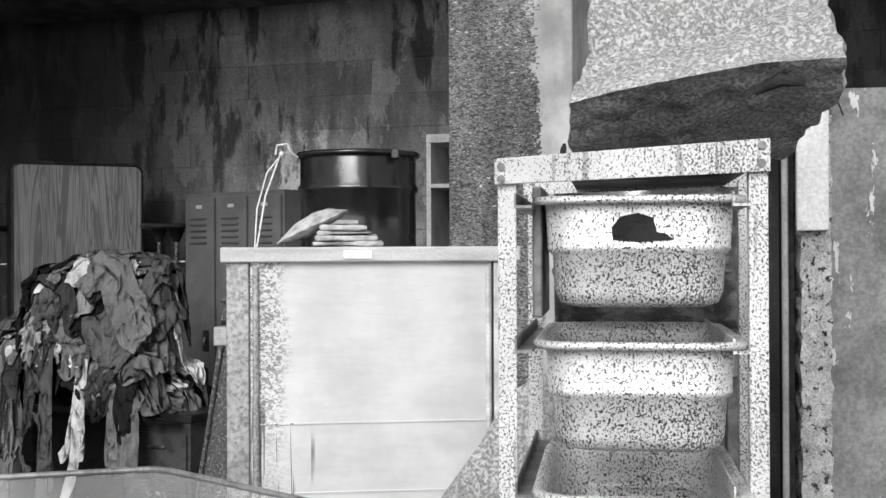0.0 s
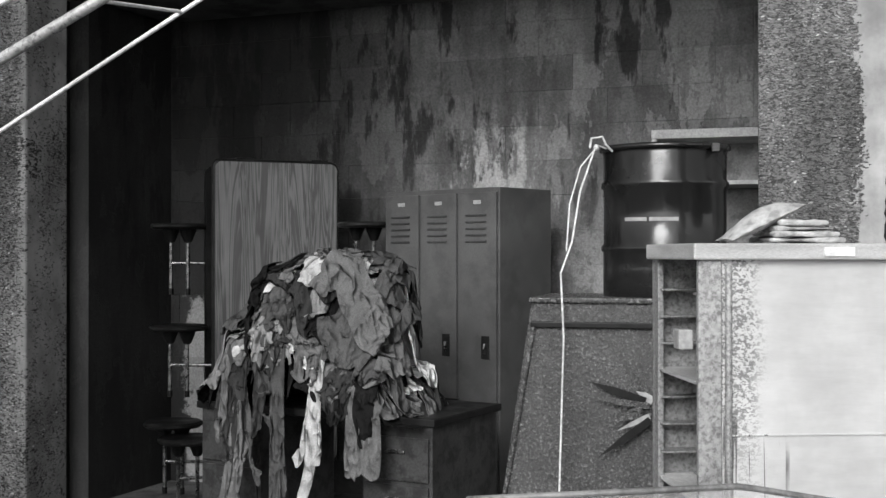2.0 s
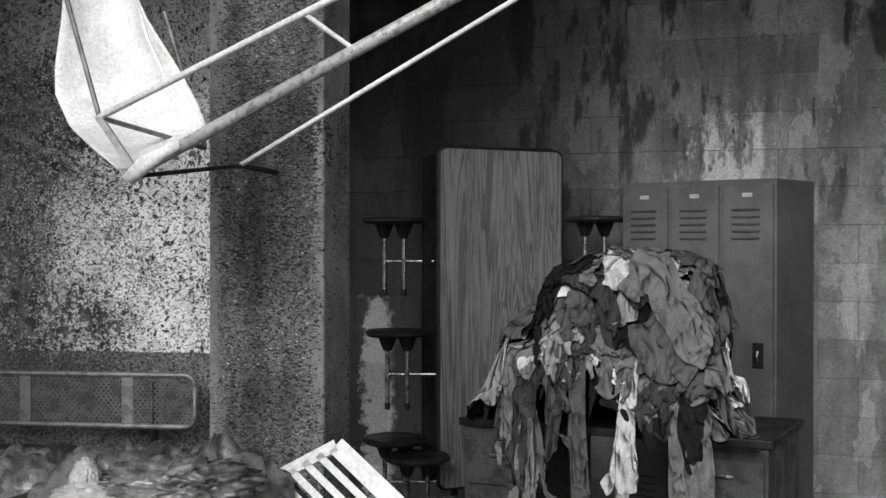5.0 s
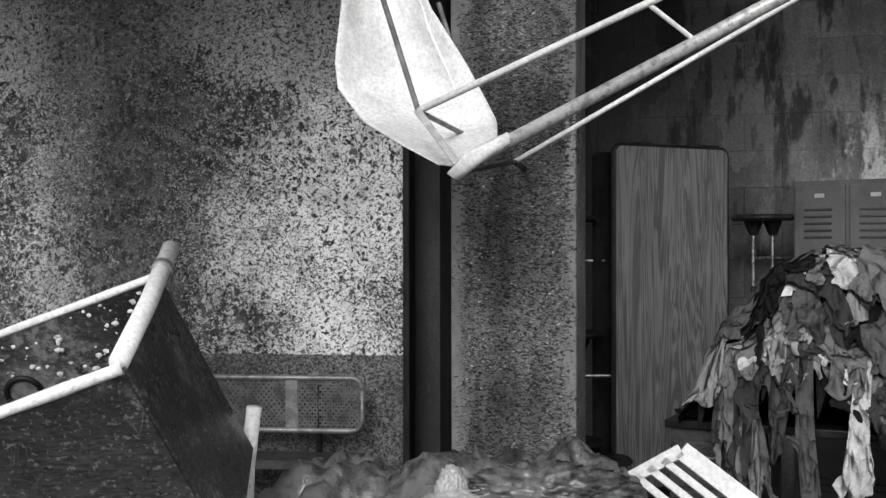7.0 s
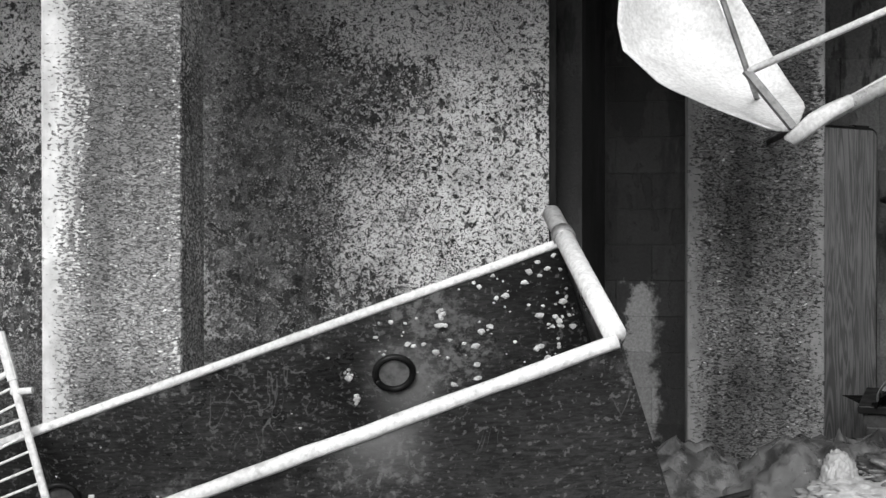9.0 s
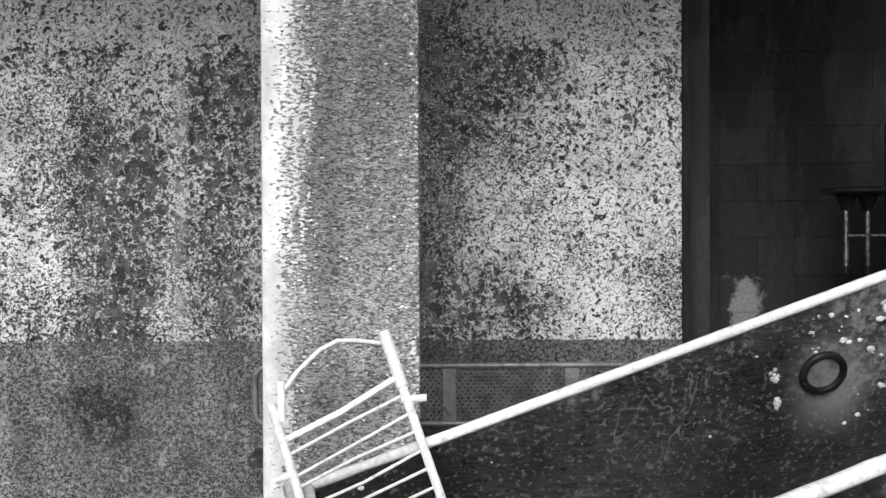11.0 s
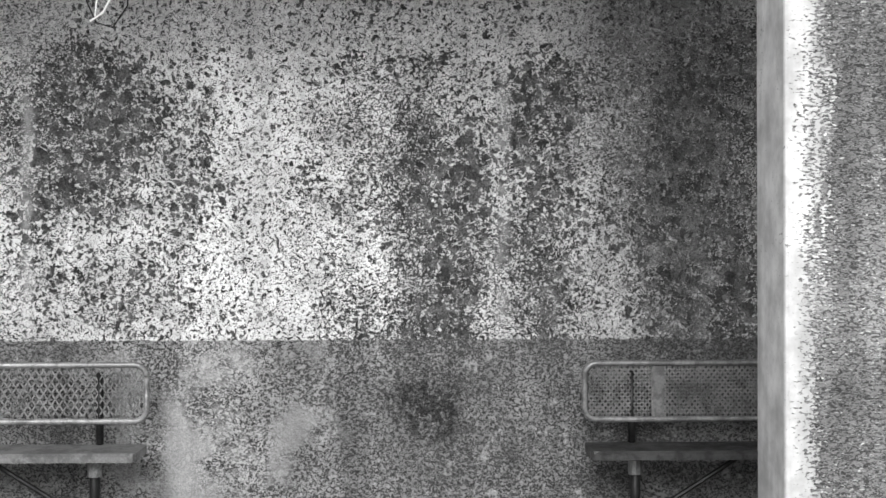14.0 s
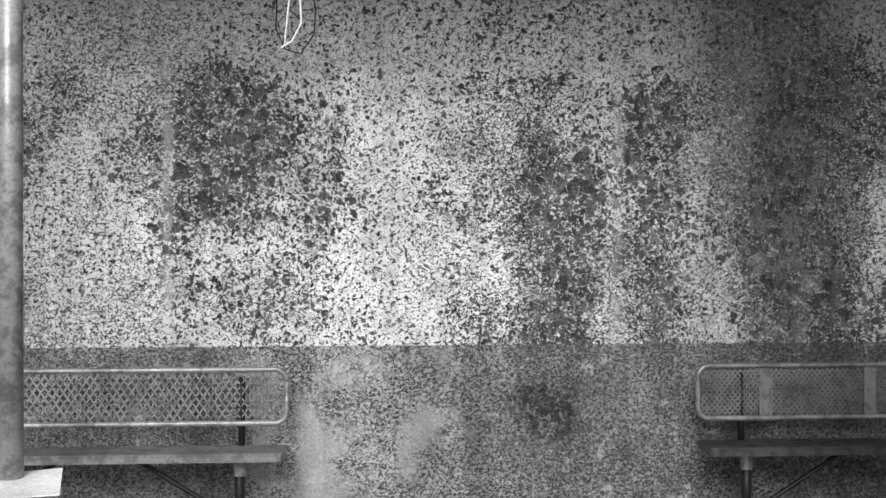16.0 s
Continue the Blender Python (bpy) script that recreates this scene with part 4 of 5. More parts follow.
part("leg", tube([E1 + Vector((0.0, 0.03, 0.1)), E1 + Vector((-0.02, 0.04, -0.05)), Vector((E1.x - 0.06, E1.y + 0.06, 0.0))], 0.019, 12), WHITE_TUBE, sink, "thick white tube", smooth=True)
part("leg", tube([C + Vector((-0.03, 0.02, 0.0)), Vector((C.x + 0.08, C.y - 0.2, 0.75)), Vector((C.x + 0.2, C.y - 0.5, 0.0))], 0.02, 12), WHITE_TUBE, sink, "thick white tube", smooth=True)
part("leg", tube([D + DROP, Vector((D.x + 0.1, D.y + 0.2, 0.0))], 0.02, 12), WHITE_TUBE, sink)
part("leg", tube([B + DROP, Vector((B.x + 0.1, B.y + 0.2, 0.0))], 0.02, 12), SINK, sink)
nrm = (C - A).cross(DROP).normalized()
if nrm.y > 0:
    nrm = -nrm
ux = (C - A).normalized()
uy = nrm.cross(ux)


def on_back(u, k, off=0.008):
    """A point on the inner face of the back apron."""
    return A.lerp(C, u) + DROP * k + nrm * off


for px, pk, rad in ((0.30, 0.30, 0.040), (0.86, 0.33, 0.036)):
    mid = on_back(px, pk, 0.012)
    part("drain_ring", sweep(bmesh.new(), [mid + ux * rad * math.cos(a) + uy * rad * math.sin(a) for a in (2 * math.pi * i / 28 for i in range(29))], 0.0075, 8), BLACK_STEEL, sink, "black drain ring", smooth=True)
    disc = bmesh.new()
    bmesh.ops.create_circle(disc, cap_ends=True, segments=24, radius=rad * 0.8, matrix=Matrix.Translation(mid) @ nrm.to_track_quat("Z", "Y").to_matrix().to_4x4())
    part("drain_plug", disc, STEEL_BENCH_PALE, sink)
crumbs = bmesh.new()
rc = random.Random(5)
for i in range(130):
    u, v = rc.uniform(0.02, 0.98), rc.uniform(0.03, 0.6)
    if i < 110:
        u = rc.random() ** 1.5 * 0.3 + 0.01
    p = on_back(u, v, 0.007)
    s = rc.choice((0.0013, 0.002, 0.003, 0.004, 0.005, 0.007))
    ret = bmesh.ops.create_icosphere(crumbs, subdivisions=1, radius=s)
    for vert in ret["verts"]:
        vert.co = p + Vector((vert.co.x * rc.uniform(0.6, 1.8), vert.co.y * 0.6, vert.co.z * rc.uniform(0.6, 1.4)))
for px, v, s in ((0.20, 0.12, 0.016), (0.365, 0.24, 0.018), (0.37, 0.36, 0.010)):
    for k in range(12):
        ret = bmesh.ops.create_icosphere(crumbs, subdivisions=1, radius=rc.uniform(0.003, 0.006))
        p = on_back(px, v, 0.009) + ux * rc.gauss(0, s * 0.3) + Vector((0, 0, rc.gauss(0, s * 0.7)))
        for vert in ret["verts"]:
            vert.co = vert.co + p
tagged(part("crumb_litter", crumbs, DEBRIS, sink, "white plaster crumbs"), kind="stuff")

O2 = Vector((0.98, 0.65, 0))
drying = thing("drying_rack", O2.x, O2.y, 0, 0, "bent white wire drying rack leaning on the sink", "rack")
R0, R1 = Vector((1.073, 0.683, 1.225)) - O2, Vector((1.50, 0.50, 0.02)) - O2
L0, L1 = Vector((0.872, 0.635, 1.115)) - O2, Vector((1.24, 0.44, 0.02)) - O2
for p, q in ((R0, R1), (L0, L1)):
    part("side_rail", tube([p, q], 0.0085), WHITE_TUBE, drying, smooth=True)
part("cap", tube([R0 + Vector((-0.004, 0, 0.014)), R0.lerp(R1, 0.07)], 0.011), WHITE_TUBE, drying)
part("cap", tube([L0 + Vector((0.018, 0, 0.04)), L0 + Vector((0.02, 0, -0.03))], 0.0075), WHITE_TUBE, drying)
part("knob", tube([R0.lerp(R1, 0.09) + Vector((-0.01, 0, 0)), R0.lerp(R1, 0.09) + Vector((0.035, 0.0, 0.004))], 0.007), WHITE_TUBE, drying)
part("knob", tube([L0.lerp(L1, 0.11) + Vector((-0.03, 0, -0.01)), L0.lerp(L1, 0.11)], 0.007), WHITE_TUBE, drying)
arch = [L0 + Vector((0.02, 0, 0.02)), L0 + Vector((0.045, 0.01, 0.055)), L0 + Vector((0.085, 0.02, 0.093)), L0 + Vector((0.115, 0.03, 0.108)), R0 + Vector((-0.055, -0.01, -0.002)), R0 + Vector((-0.01, 0, -0.008))]
part("arch", tube(arch, 0.004), WHITE_TUBE, drying)
for i in range(28):
    u = 0.055 + i * 0.0265
    a, b2 = R0.lerp(R1, u), L0.lerp(L1, u + (0.004, 0.0, 0.007, -0.003, 0.002)[i % 5])
    sag = Vector((0, 0, (-0.006, 0.002, -0.001, 0.004)[i % 4]))
    part("rung", tube([a, a.lerp(b2, 0.5) + sag, b2], 0.0065 if i in (0, 13) else 0.0030, 7), WHITE_TUBE, drying)

O3 = Vector((2.86, 1.35, 0))
canopy = thing("canopy_frame", O3.x, O3.y, 0, 0, "collapsed white tubular canopy frame with torn canvas", "canopy")
TIP, K = Vector((2.859, 1.33, 1.704)) - O3, Vector((3.50, 1.33, 2.035)) - O3
J = Vector((2.745, 1.355, 1.864)) - O3
JD = Vector((3.385, 1.28, 2.14)) - O3 - J
LOW = Vector((2.984, 1.914, 1.76)) - O3
LOWD = Vector((4.036, 1.873, 2.355)) - O3 - LOW
main = K - TIP
part("main_bar", tube([TIP, TIP + main * 3.4], 0.019, 14), WORN_TUBE, canopy, "worn silver tube", smooth=True)
part("upper_bar", tube([J, J + JD * 3.2], 0.010, 10), WHITE_TUBE, canopy, smooth=True)
part("lower_bar", tube([LOW, LOW + LOWD * 2.1], 0.0085, 10), WHITE_TUBE, canopy, smooth=True)
part("strut", tube([K, J + JD * 0.97], 0.007, 8), WHITE_TUBE, canopy)
part("strut", tube([LOW + LOWD, TIP + main * 1.75], 0.007, 8), WHITE_TUBE, canopy)
part("end_bracket", solid([J + Vector((-0.012, -0.01, 0)), J + Vector((0.012, -0.01, 0)), TIP + Vector((0.012, -0.01, 0.01)), TIP + Vector((-0.012, -0.01, 0.01))], 0.02), STEEL_BENCH, canopy)
part("end_bracket", tube([TIP + Vector((0.02, 0, -0.01)), LOW], 0.012, 8, 0.6), BLACK_STEEL, canopy)
part("end_bracket", tube([J, J + Vector((0.14, 0.5, -0.05))], 0.008, 8), STEEL_BENCH, canopy)
part("end_bracket", tube([J + Vector((0.14, 0.5, -0.05)), J + Vector((0.0, 0.5, 0.4))], 0.008, 8), STEEL_BENCH, canopy)
part("end_bracket", tube([LOW, Vector((3.0, 2.29, 1.76)) - O3], 0.010, 8), BLACK_STEEL, canopy)
part("cord", tube([J + Vector((0.13, 0.48, -0.06)), J + Vector((0.06, 0.42, 0.12)), J + Vector((-0.02, 0.4, 0.3)), J + Vector((-0.1, 0.4, 0.6))], 0.004, 6), WHITE_TUBE, canopy)
part("end_post", tube([J, J + Vector((-0.2, 0.05, 0.62))], 0.008, 8), STEEL_BENCH, canopy)
# torn canvas hanging round the end of the frame
bm = bmesh.new()
n, m = 26, 20
left = [Vector((2.80, 1.36, 1.715)), Vector((2.68, 1.46, 1.78)), Vector((2.55, 1.58, 1.86)), Vector((2.455, 1.68, 1.97)), Vector((2.44, 1.71, 2.06)), Vector((2.46, 1.72, 2.25)), Vector((2.48, 1.72, 2.7))]
right = [Vector((2.87, 1.37, 1.71)), Vector((2.95, 1.6, 1.80)), Vector((2.94, 1.72, 1.87)), Vector((2.90, 1.74, 1.95)), Vector((2.84, 1.74, 2.06)), Vector((2.72, 1.73, 2.25)), Vector((2.6, 1.72, 2.7))]


def along(pts, u):
    f = u * (len(pts) - 1)
    i = min(int(f), len(pts) - 2)
    return pts[i].lerp(pts[i + 1], f - i)


rows = []
for i in range(n + 1):
    u = i / n
    a, b2 = along(left, u), along(right, u)
    row = []
    for j in range(m + 1):
        v = j / m
        p = a.lerp(b2, v) + Vector((0, 0.13 * math.sin(v * math.pi) * (0.25 + u), 0))
        p += Vector((0, -0.012 * crease(Vector((v * 4 + u, u * 2.2, 3.3))), 0.004 * noise.noise(Vector((v * 30, u * 3, 0)))))
        row.append(bm.verts.new(p - O3))
    rows.append(row)
for i in range(n):
    for j in range(m):
        bm.faces.new((rows[i][j], rows[i + 1][j], rows[i + 1][j + 1], rows[i][j + 1]))
part("canvas", bm, FABRIC, canopy, "torn white canvas", smooth=True).modifiers.new("thickness", "SOLIDIFY").thickness = 0.004
bm = bmesh.new()
sweep(bm, [TIP + Vector((-0.02, -0.01, -0.02)), TIP + Vector((0.04, -0.012, 0.03)), TIP + main * 0.13 + Vector((0, -0.01, 0.012)), TIP + main * 0.22 + Vector((0, -0.01, 0.014))], [0.016, 0.026, 0.022, 0.008], 12)
part("rag", roughen(bm, 0.02, 25), FABRIC, canopy, "white rag wound round the tube", smooth=True)

# slatted white plastic seat
seat = thing("plastic_seat", 3.46, 1.25, 0, 0, "slatted white plastic chair seat standing in the rubbish", "chair")
S0, S1 = Vector((3.455, 1.30, 0.945)), Vector((3.66, 1.19, 0.80))
SD = Vector((-0.30, -0.05, -0.16))
O4 = Vector((3.46, 1.25, 0))
S0, S1 = S0 - O4, S1 - O4


def bar(p, q, w, name="slat"):
    d = (q - p).normalized()
    side = SD.cross(S1 - S0).normalized().cross(d).normalized() * w / 2
    part(name, solid([p - side, q - side, q + side, p + side], 0.012), PLASTIC, seat)


bar(S0, S1, 0.05, "frame")
bar(S0, S0 + SD * 2.2, 0.035, "frame")
bar(S1, S1 + SD * 2.2, 0.05, "frame")
for i in range(17):
    u = 0.16 + i * 0.125
    bar(S0 + SD * u, S1 + SD * u, 0.020)
part("leg", tube([S1 + SD * 2.2, Vector((S1.x - 0.5, S1.y, 0))], 0.02), PLASTIC, seat)
part("leg", tube([S1, Vector((S1.x + 0.05, S1.y + 0.1, 0))], 0.02), PLASTIC, seat)


# ---- rubbish heap ----
def lump(name, x, y, z, rx, ry, rz, mat, seed, label, category, amount=0.3, floor=True):
    bm = bmesh.new()
    bmesh.ops.create_icosphere(bm, subdivisions=5, radius=1.0)
    for v in bm.verts:
        d = v.co.normalized()
        k = 1 + amount * 0.45 * crease(d * 9.0 + Vector((seed, seed, 0))) + amount * 0.3 * crease(d * 21.0 + Vector((seed, 0, seed))) + amount * 0.25 * crease(d * 1.7 + Vector((seed, 0, 0))) + amount * 0.35 * crease(d * 4.2 + Vector((0, seed, 0)))
        v.co = Vector((d.x * rx * k, d.y * ry * k, d.z * rz * k))
    lo = min(v.co.z for v in bm.verts)
    ob = part(name, bm, mat, None, smooth=True)
    ob.location = (x, y, z - (lo if floor else 0))
    return tagged(ob, label, category)


BAG = stained("grey_polythene", 0.15, 0.05, 12, rough=0.28, bump=0.6, fine=30, spec=0.6)
BAG_PALE = stained("pale_polythene", 0.42, 0.28, 9, rough=0.35, bump=0.3, fine=30, spec=0.5)
lump("rubbish_bag", 2.92, 1.14, 0, 0.34, 0.24, 0.40, BAG, 1.0, "heap of crumpled grey rubbish bags", "bag", 0.2)
lump("rubbish_bag", 3.16, 1.22, 0, 0.24, 0.22, 0.40, BAG, 3.0, "crumpled grey rubbish bag", "bag", 0.2)
lump("rubbish_bag", 2.55, 1.25, 0, 0.30, 0.24, 0.38, BAG, 5.0, "crumpled dark rubbish bag", "bag", 0.2)
lump("rubbish_sack", 2.876, 0.98, 0.80, 0.035, 0.03, 0.06, BAG_PALE, 7.0, "small pale twisted plastic sack on the rubbish", "bag", 0.3)
lump("rubbish_sack", 2.93, 0.97, 0.80, 0.10, 0.06, 0.035, BAG_PALE, 9.0, "small pale plastic sack on the rubbish", "bag", 0.5)
lump("rubbish_sack", 3.10, 1.03, 0.80, 0.14, 0.09, 0.045, BAG, 13.0, "crumpled plastic sheet on the rubbish", "bag", 0.7)
stick = thing("stick", 2.72, 1.05, 0.82, 0, "thin dark stick on the rubbish", "stick")
part("shaft", tube([(-0.2, 0.02, -0.03), (0.0, 0, 0.03), (0.28, -0.03, 0.04)], 0.009, 7), DARK_WOOD, stick)
part("twig", tube([(0.02, 0, 0.03), (0.14, -0.02, 0.0), (0.25, -0.02, 0.02)], 0.005, 6), DARK_WOOD, stick)
PAPERBOX = thing("paper_box", -2.38, 1.62, 0, 12, "white paper lying on a pale box", "box")
part("box", boxes((-0.22, 0.20, -0.15, 0.15, 0, 0.70), bevel=0.006), PALE_STEEL, PAPERBOX)
bm = solid([(-0.24, -0.16, 0.702), (0.22, -0.15, 0.706), (0.215, 0.15, 0.730), (-0.22, 0.16, 0.705)], 0.004)
part("paper_sheet", bm, PAPER, PAPERBOX, "white paper sheet")

# ---- group beside the column: cabinet, pan rack, drums ----
cab = thing("aluminium_cabinet", 5.842, 0.165, 0, 14.5, "tall open-sided aluminium cabinet with stained pale panel", "cabinet")
CW, CD, CH = 0.625, 0.36, 1.45
part("front_panel", boxes((0.05, CW - 0.05, 0.004, 0.014, 0.06, CH)), PANEL, cab)
part("back_panel", boxes((0, CW, CD - 0.012, CD, 0.06, CH)), ALU_DIRTY, cab)
part("side_panel", boxes((CW - 0.012, CW - 0.002, 0.016, CD - 0.014, 0.06, CH)), ALU, cab)
part("top", boxes((-0.012, CW + 0.012, -0.016, CD + 0.012, CH, CH + 0.033), bevel=0.004), ALU, cab)
part("bottom", boxes((0, CW, 0, CD, 0.03, 0.06), bevel=0.004), ALU_DIRTY, cab)
part("stile", boxes((0, 0.048, -0.004, 0.012, 0.06, CH), bevel=0.003), ALU_DIRTY, cab)
part("stile", boxes((CW - 0.046, CW, -0.004, 0.012, 0.06, CH), bevel=0.003), ALU, cab)
part("corner_bead", tube([(0.062, 0.0, 0.07), (0.062, 0.0, CH - 0.01)], 0.007), ALU_DIRTY, cab)
part("corner_bead", tube([(CW - 0.058, 0.0, 0.07), (CW - 0.058, 0.0, CH - 0.01)], 0.006), ALU, cab)
part("post", boxes((0, 0.014, CD - 0.05, CD - 0.014, 0.06, CH), bevel=0.003), ALU_DIRTY, cab)
part("divider", boxes((0.3, 0.306, 0.02, CD - 0.02, 0.06, CH)), BLACK_STEEL, cab)
for j in range(22):
    z = 0.12 + j * 0.06
    w = 0.02 if j % 3 else 0.06
    part("runner", boxes((0.004, 0.29, CD - 0.05 - w * 0.4, CD - 0.02, z, z + 0.004)), ALU_DIRTY, cab)
    part("runner", boxes((0.004, 0.29, 0.02, 0.02 + w * 0.4, z, z + 0.004)), ALU_DIRTY, cab)
    if j % 4 == 2:
        part("shelf", boxes((0.004, 0.29, 0.02, CD - 0.02, z, z + 0.006)), ALU, cab)
part("hinge", boxes((-0.03, 0.0, 0.03, 0.07, 1.27, 1.31), bevel=0.003), PALE_STEEL, cab)
for z in (0.62, 0.80, 0.95, 1.10):
    part("seam", boxes((0.07, CW - 0.065, 0.001, 0.005, z, z + 0.003)), PANEL, cab)
part("label_plate", boxes((0.25, 0.312, -0.020, -0.015, CH + 0.007, CH + 0.025), bevel=0.001), PAPER, cab, "small worn white label")

sack = thing("canvas_sack", 5.93, 0.36, 1.484, 14.5, "folded coarse canvas sack lying on the cabinet", "sack")
bm = bmesh.new()
rows = []
for i in range(21):
    u = i / 20
    h = 0.006 + 0.075 * u ** 0.9
    th = 0.028 * math.sin(math.pi * min(u * 1.0, 1)) + 0.003
    rows.append([bm.verts.new((-0.03 + 0.16 * u, -0.07 + 0.13 * k / 10, h + th * math.sin(math.pi * k / 10) * s + 0.004 * noise.noise(Vector((u * 6, k, s))))) for s in (1, -0.6) for k in range(11)])
for a, b2 in zip(rows, rows[1:]):
    for k in range(10):
        bm.faces.new((a[k], a[k + 1], b2[k + 1], b2[k]))
        bm.faces.new((a[k + 11], a[k + 12], b2[k + 12], b2[k + 11]))
CANVAS = stained("coarse_canvas", 0.55, 0.3, 30, rough=0.95, bump=0.6, fine=120)
part("flap", bm, CANVAS, sack, smooth=True)
for k in range(4):
    bm = boxes((0.05 + 0.006 * k, 0.21 - 0.012 * k, -0.07, 0.07, 0.002 + 0.012 * k, 0.012 + 0.012 * k), bevel=0.005)
    bmesh.ops.subdivide_edges(bm, edges=bm.edges[:], cuts=3, use_grid_fill=True)
    part("fold", roughen(bm, 0.006, 14, k * 3.0), CANVAS, sack, smooth=True)


def pan_mesh(w, d, h):
    bm = bmesh.new()

    def loop(inset, z, r):
        return [bm.verts.new((inset + x, inset + y, z)) for x, y in rounded(w - 2 * inset, d - 2 * inset, r, 7)]

    rings = [loop(0.001, -0.009, 0.062), loop(-0.002, -0.003, 0.064), loop(0.001, 0.003, 0.062), loop(0.010, 0.003, 0.056), loop(0.017, -0.003, 0.054), loop(0.0185, -0.014, 0.054),
             loop(0.0215, -h * 0.44, 0.054), loop(0.0205, -h * 0.455, 0.054), loop(0.0255, -h * 0.50, 0.052), loop(0.0285, -h * 0.515, 0.052), loop(0.032, -h * 0.86, 0.052), loop(0.038, -h * 0.96, 0.05), loop(0.055, -h, 0.04)]
    for a, b2 in zip(rings, rings[1:]):
        for q in range(len(a)):
            r = (q + 1) % len(a)
            bm.faces.new((a[q], a[r], b2[r], b2[q]))
    bm.faces.new(rings[-1])
    return bm


rack = thing("pan_rack", 6.493, -0.555, 0, 0, "rust-spotted white steel rack holding deep pans", "rack")
RW, RD = 0.384, 0.50
for x, y, z in ((0, 0, 1.575), (RW - 0.027, 0, 1.59), (0.01, RD, 1.58), (RW + 0.012, RD, 1.6)):
    part("post", boxes((x, x + 0.027, y, y + 0.004, 0, z), (x, x + 0.004, y + 0.004, y + 0.026, 0, z), bevel=0.0015), RACK, rack)
part("side_board", boxes((0.045, 0.06, 0.08, 0.3, 1.37, 1.57), bevel=0.003), STEEL_BENCH, rack)
part("top_rail", solid([(-0.004, -0.004, 1.568), (RW + 0.002, -0.004, 1.582), (RW + 0.002, -0.004, 1.629), (-0.004, -0.004, 1.606)], 0.006, 0.0015), RACK, rack)
part("top_rail", solid([(0.0, RD + 0.03, 1.578), (RW + 0.04, RD + 0.03, 1.59), (RW + 0.04, RD + 0.03, 1.62), (0.0, RD + 0.03, 1.606)], 0.006, 0.0015), RACK, rack)
part("top_plate", solid([(0.1, 0.0, 1.583), (RW - 0.02, 0.0, 1.588), (RW - 0.01, RD + 0.03, 1.592), (0.1, RD + 0.03, 1.588)], 0.004), BLACK_STEEL, rack)
for x, z in ((0.006, 1.594), (0.006, 1.576), (RW - 0.01, 1.619), (RW - 0.01, 1.594)):
    part("bolt", tube([(x, -0.014, z), (x, -0.008, z)], 0.006, 8), STEEL_BENCH, rack)
for j in range(7):
    z = 1.548 - j * 0.21
    for x0, y1 in ((0.024, RD), (RW - 0.05, RD)):
        part("runner", boxes((x0, x0 + 0.026, -0.005, y1, z - 0.014, z - 0.010), (x0, x0 + 0.003, -0.005, y1, z - 0.010, z + 0.008)), STEEL_BENCH if x0 < 0.1 else RACK, rack)
    pan = part("pan", pan_mesh(0.308, 0.50, 0.158), PAN, None, smooth=True)
    pan.modifiers.new("thickness", "SOLIDIFY").thickness = 0.002
    tagged(pan, "deep steel food pan speckled with dark spots", "pan", "pans in the rack")
    pan.matrix_world = pose(6.493 + 0.05, -0.565 - 0.012 * (j > 0) - 0.05 * (j == 2), z, 0, 0, 0)

sticker = new("torn_sticker", finish(solid([(6.659, -0.5475, 1.487), (6.70, -0.5475, 1.484), (6.745, -0.5475, 1.487), (6.735, -0.5475, 1.496), (6.722, -0.5475, 1.498), (6.716, -0.5475, 1.519), (6.695, -0.5475, 1.526), (6.67, -0.5475, 1.521), (6.657, -0.5475, 1.505)], 0.002)))
sticker.data.materials.append(BLACK_FRACTURE)
tagged(sticker, "torn blackened sticker on the front of a pan", "sticker")
chunk = thing("concrete_chunk", 6.6, -0.1, 1.63, 0, "broken length of pale concrete column lying over the pan rack", "rubble")
bm = bmesh.new()
low = [(0.02, 0.2, 0.0), (0.40, 0.22, 0.02), (0.445, -0.12, 0.11), (0.43, -0.2, 0.15), (0.30, -0.21, 0.145), (0.06, -0.2, 0.105), (-0.015, -0.17, 0.09), (-0.01, 0.0, 0.02)]
midr = [(0.02, 0.22, 0.35), (0.42, 0.24, 0.35), (0.445, 0.02, 0.27), (0.43, 0.0, 0.33), (0.28, -0.02, 0.23), (0.07, -0.03, 0.19), (0.02, -0.02, 0.2), (0.02, 0.05, 0.25)]
high = [(0.02, 0.25, 1.7), (0.41, 0.25, 1.7), (0.41, 0.1, 1.7), (0.41, 0.0, 1.7), (0.28, 0.0, 1.7), (0.1, 0.0, 1.7), (0.02, 0.0, 1.7), (0.02, 0.1, 1.7)]
rings = [[bm.verts.new(p) for p in ring] for ring in (low, midr, high)]
for a, b2 in zip(rings, rings[1:]):
    for k in range(8):
        bm.faces.new((a[k], a[(k + 1) % 8], b2[(k + 1) % 8], b2[k]))
bm.faces.new(rings[0][::-1])
bm.faces.new(rings[-1])
bmesh.ops.triangulate(bm, faces=bm.faces[:])
for k in range(6):
    bmesh.ops.subdivide_edges(bm, edges=[e for e in bm.edges if e.calc_length() > 0.022], cuts=1)
    bmesh.ops.triangulate(bm, faces=bm.faces[:])
block = part("block", roughen(roughen(bm, 0.012, 16), 0.004, 45), BROKEN, chunk, smooth=True)
block.data.set_sharp_from_angle(angle=radians(42))
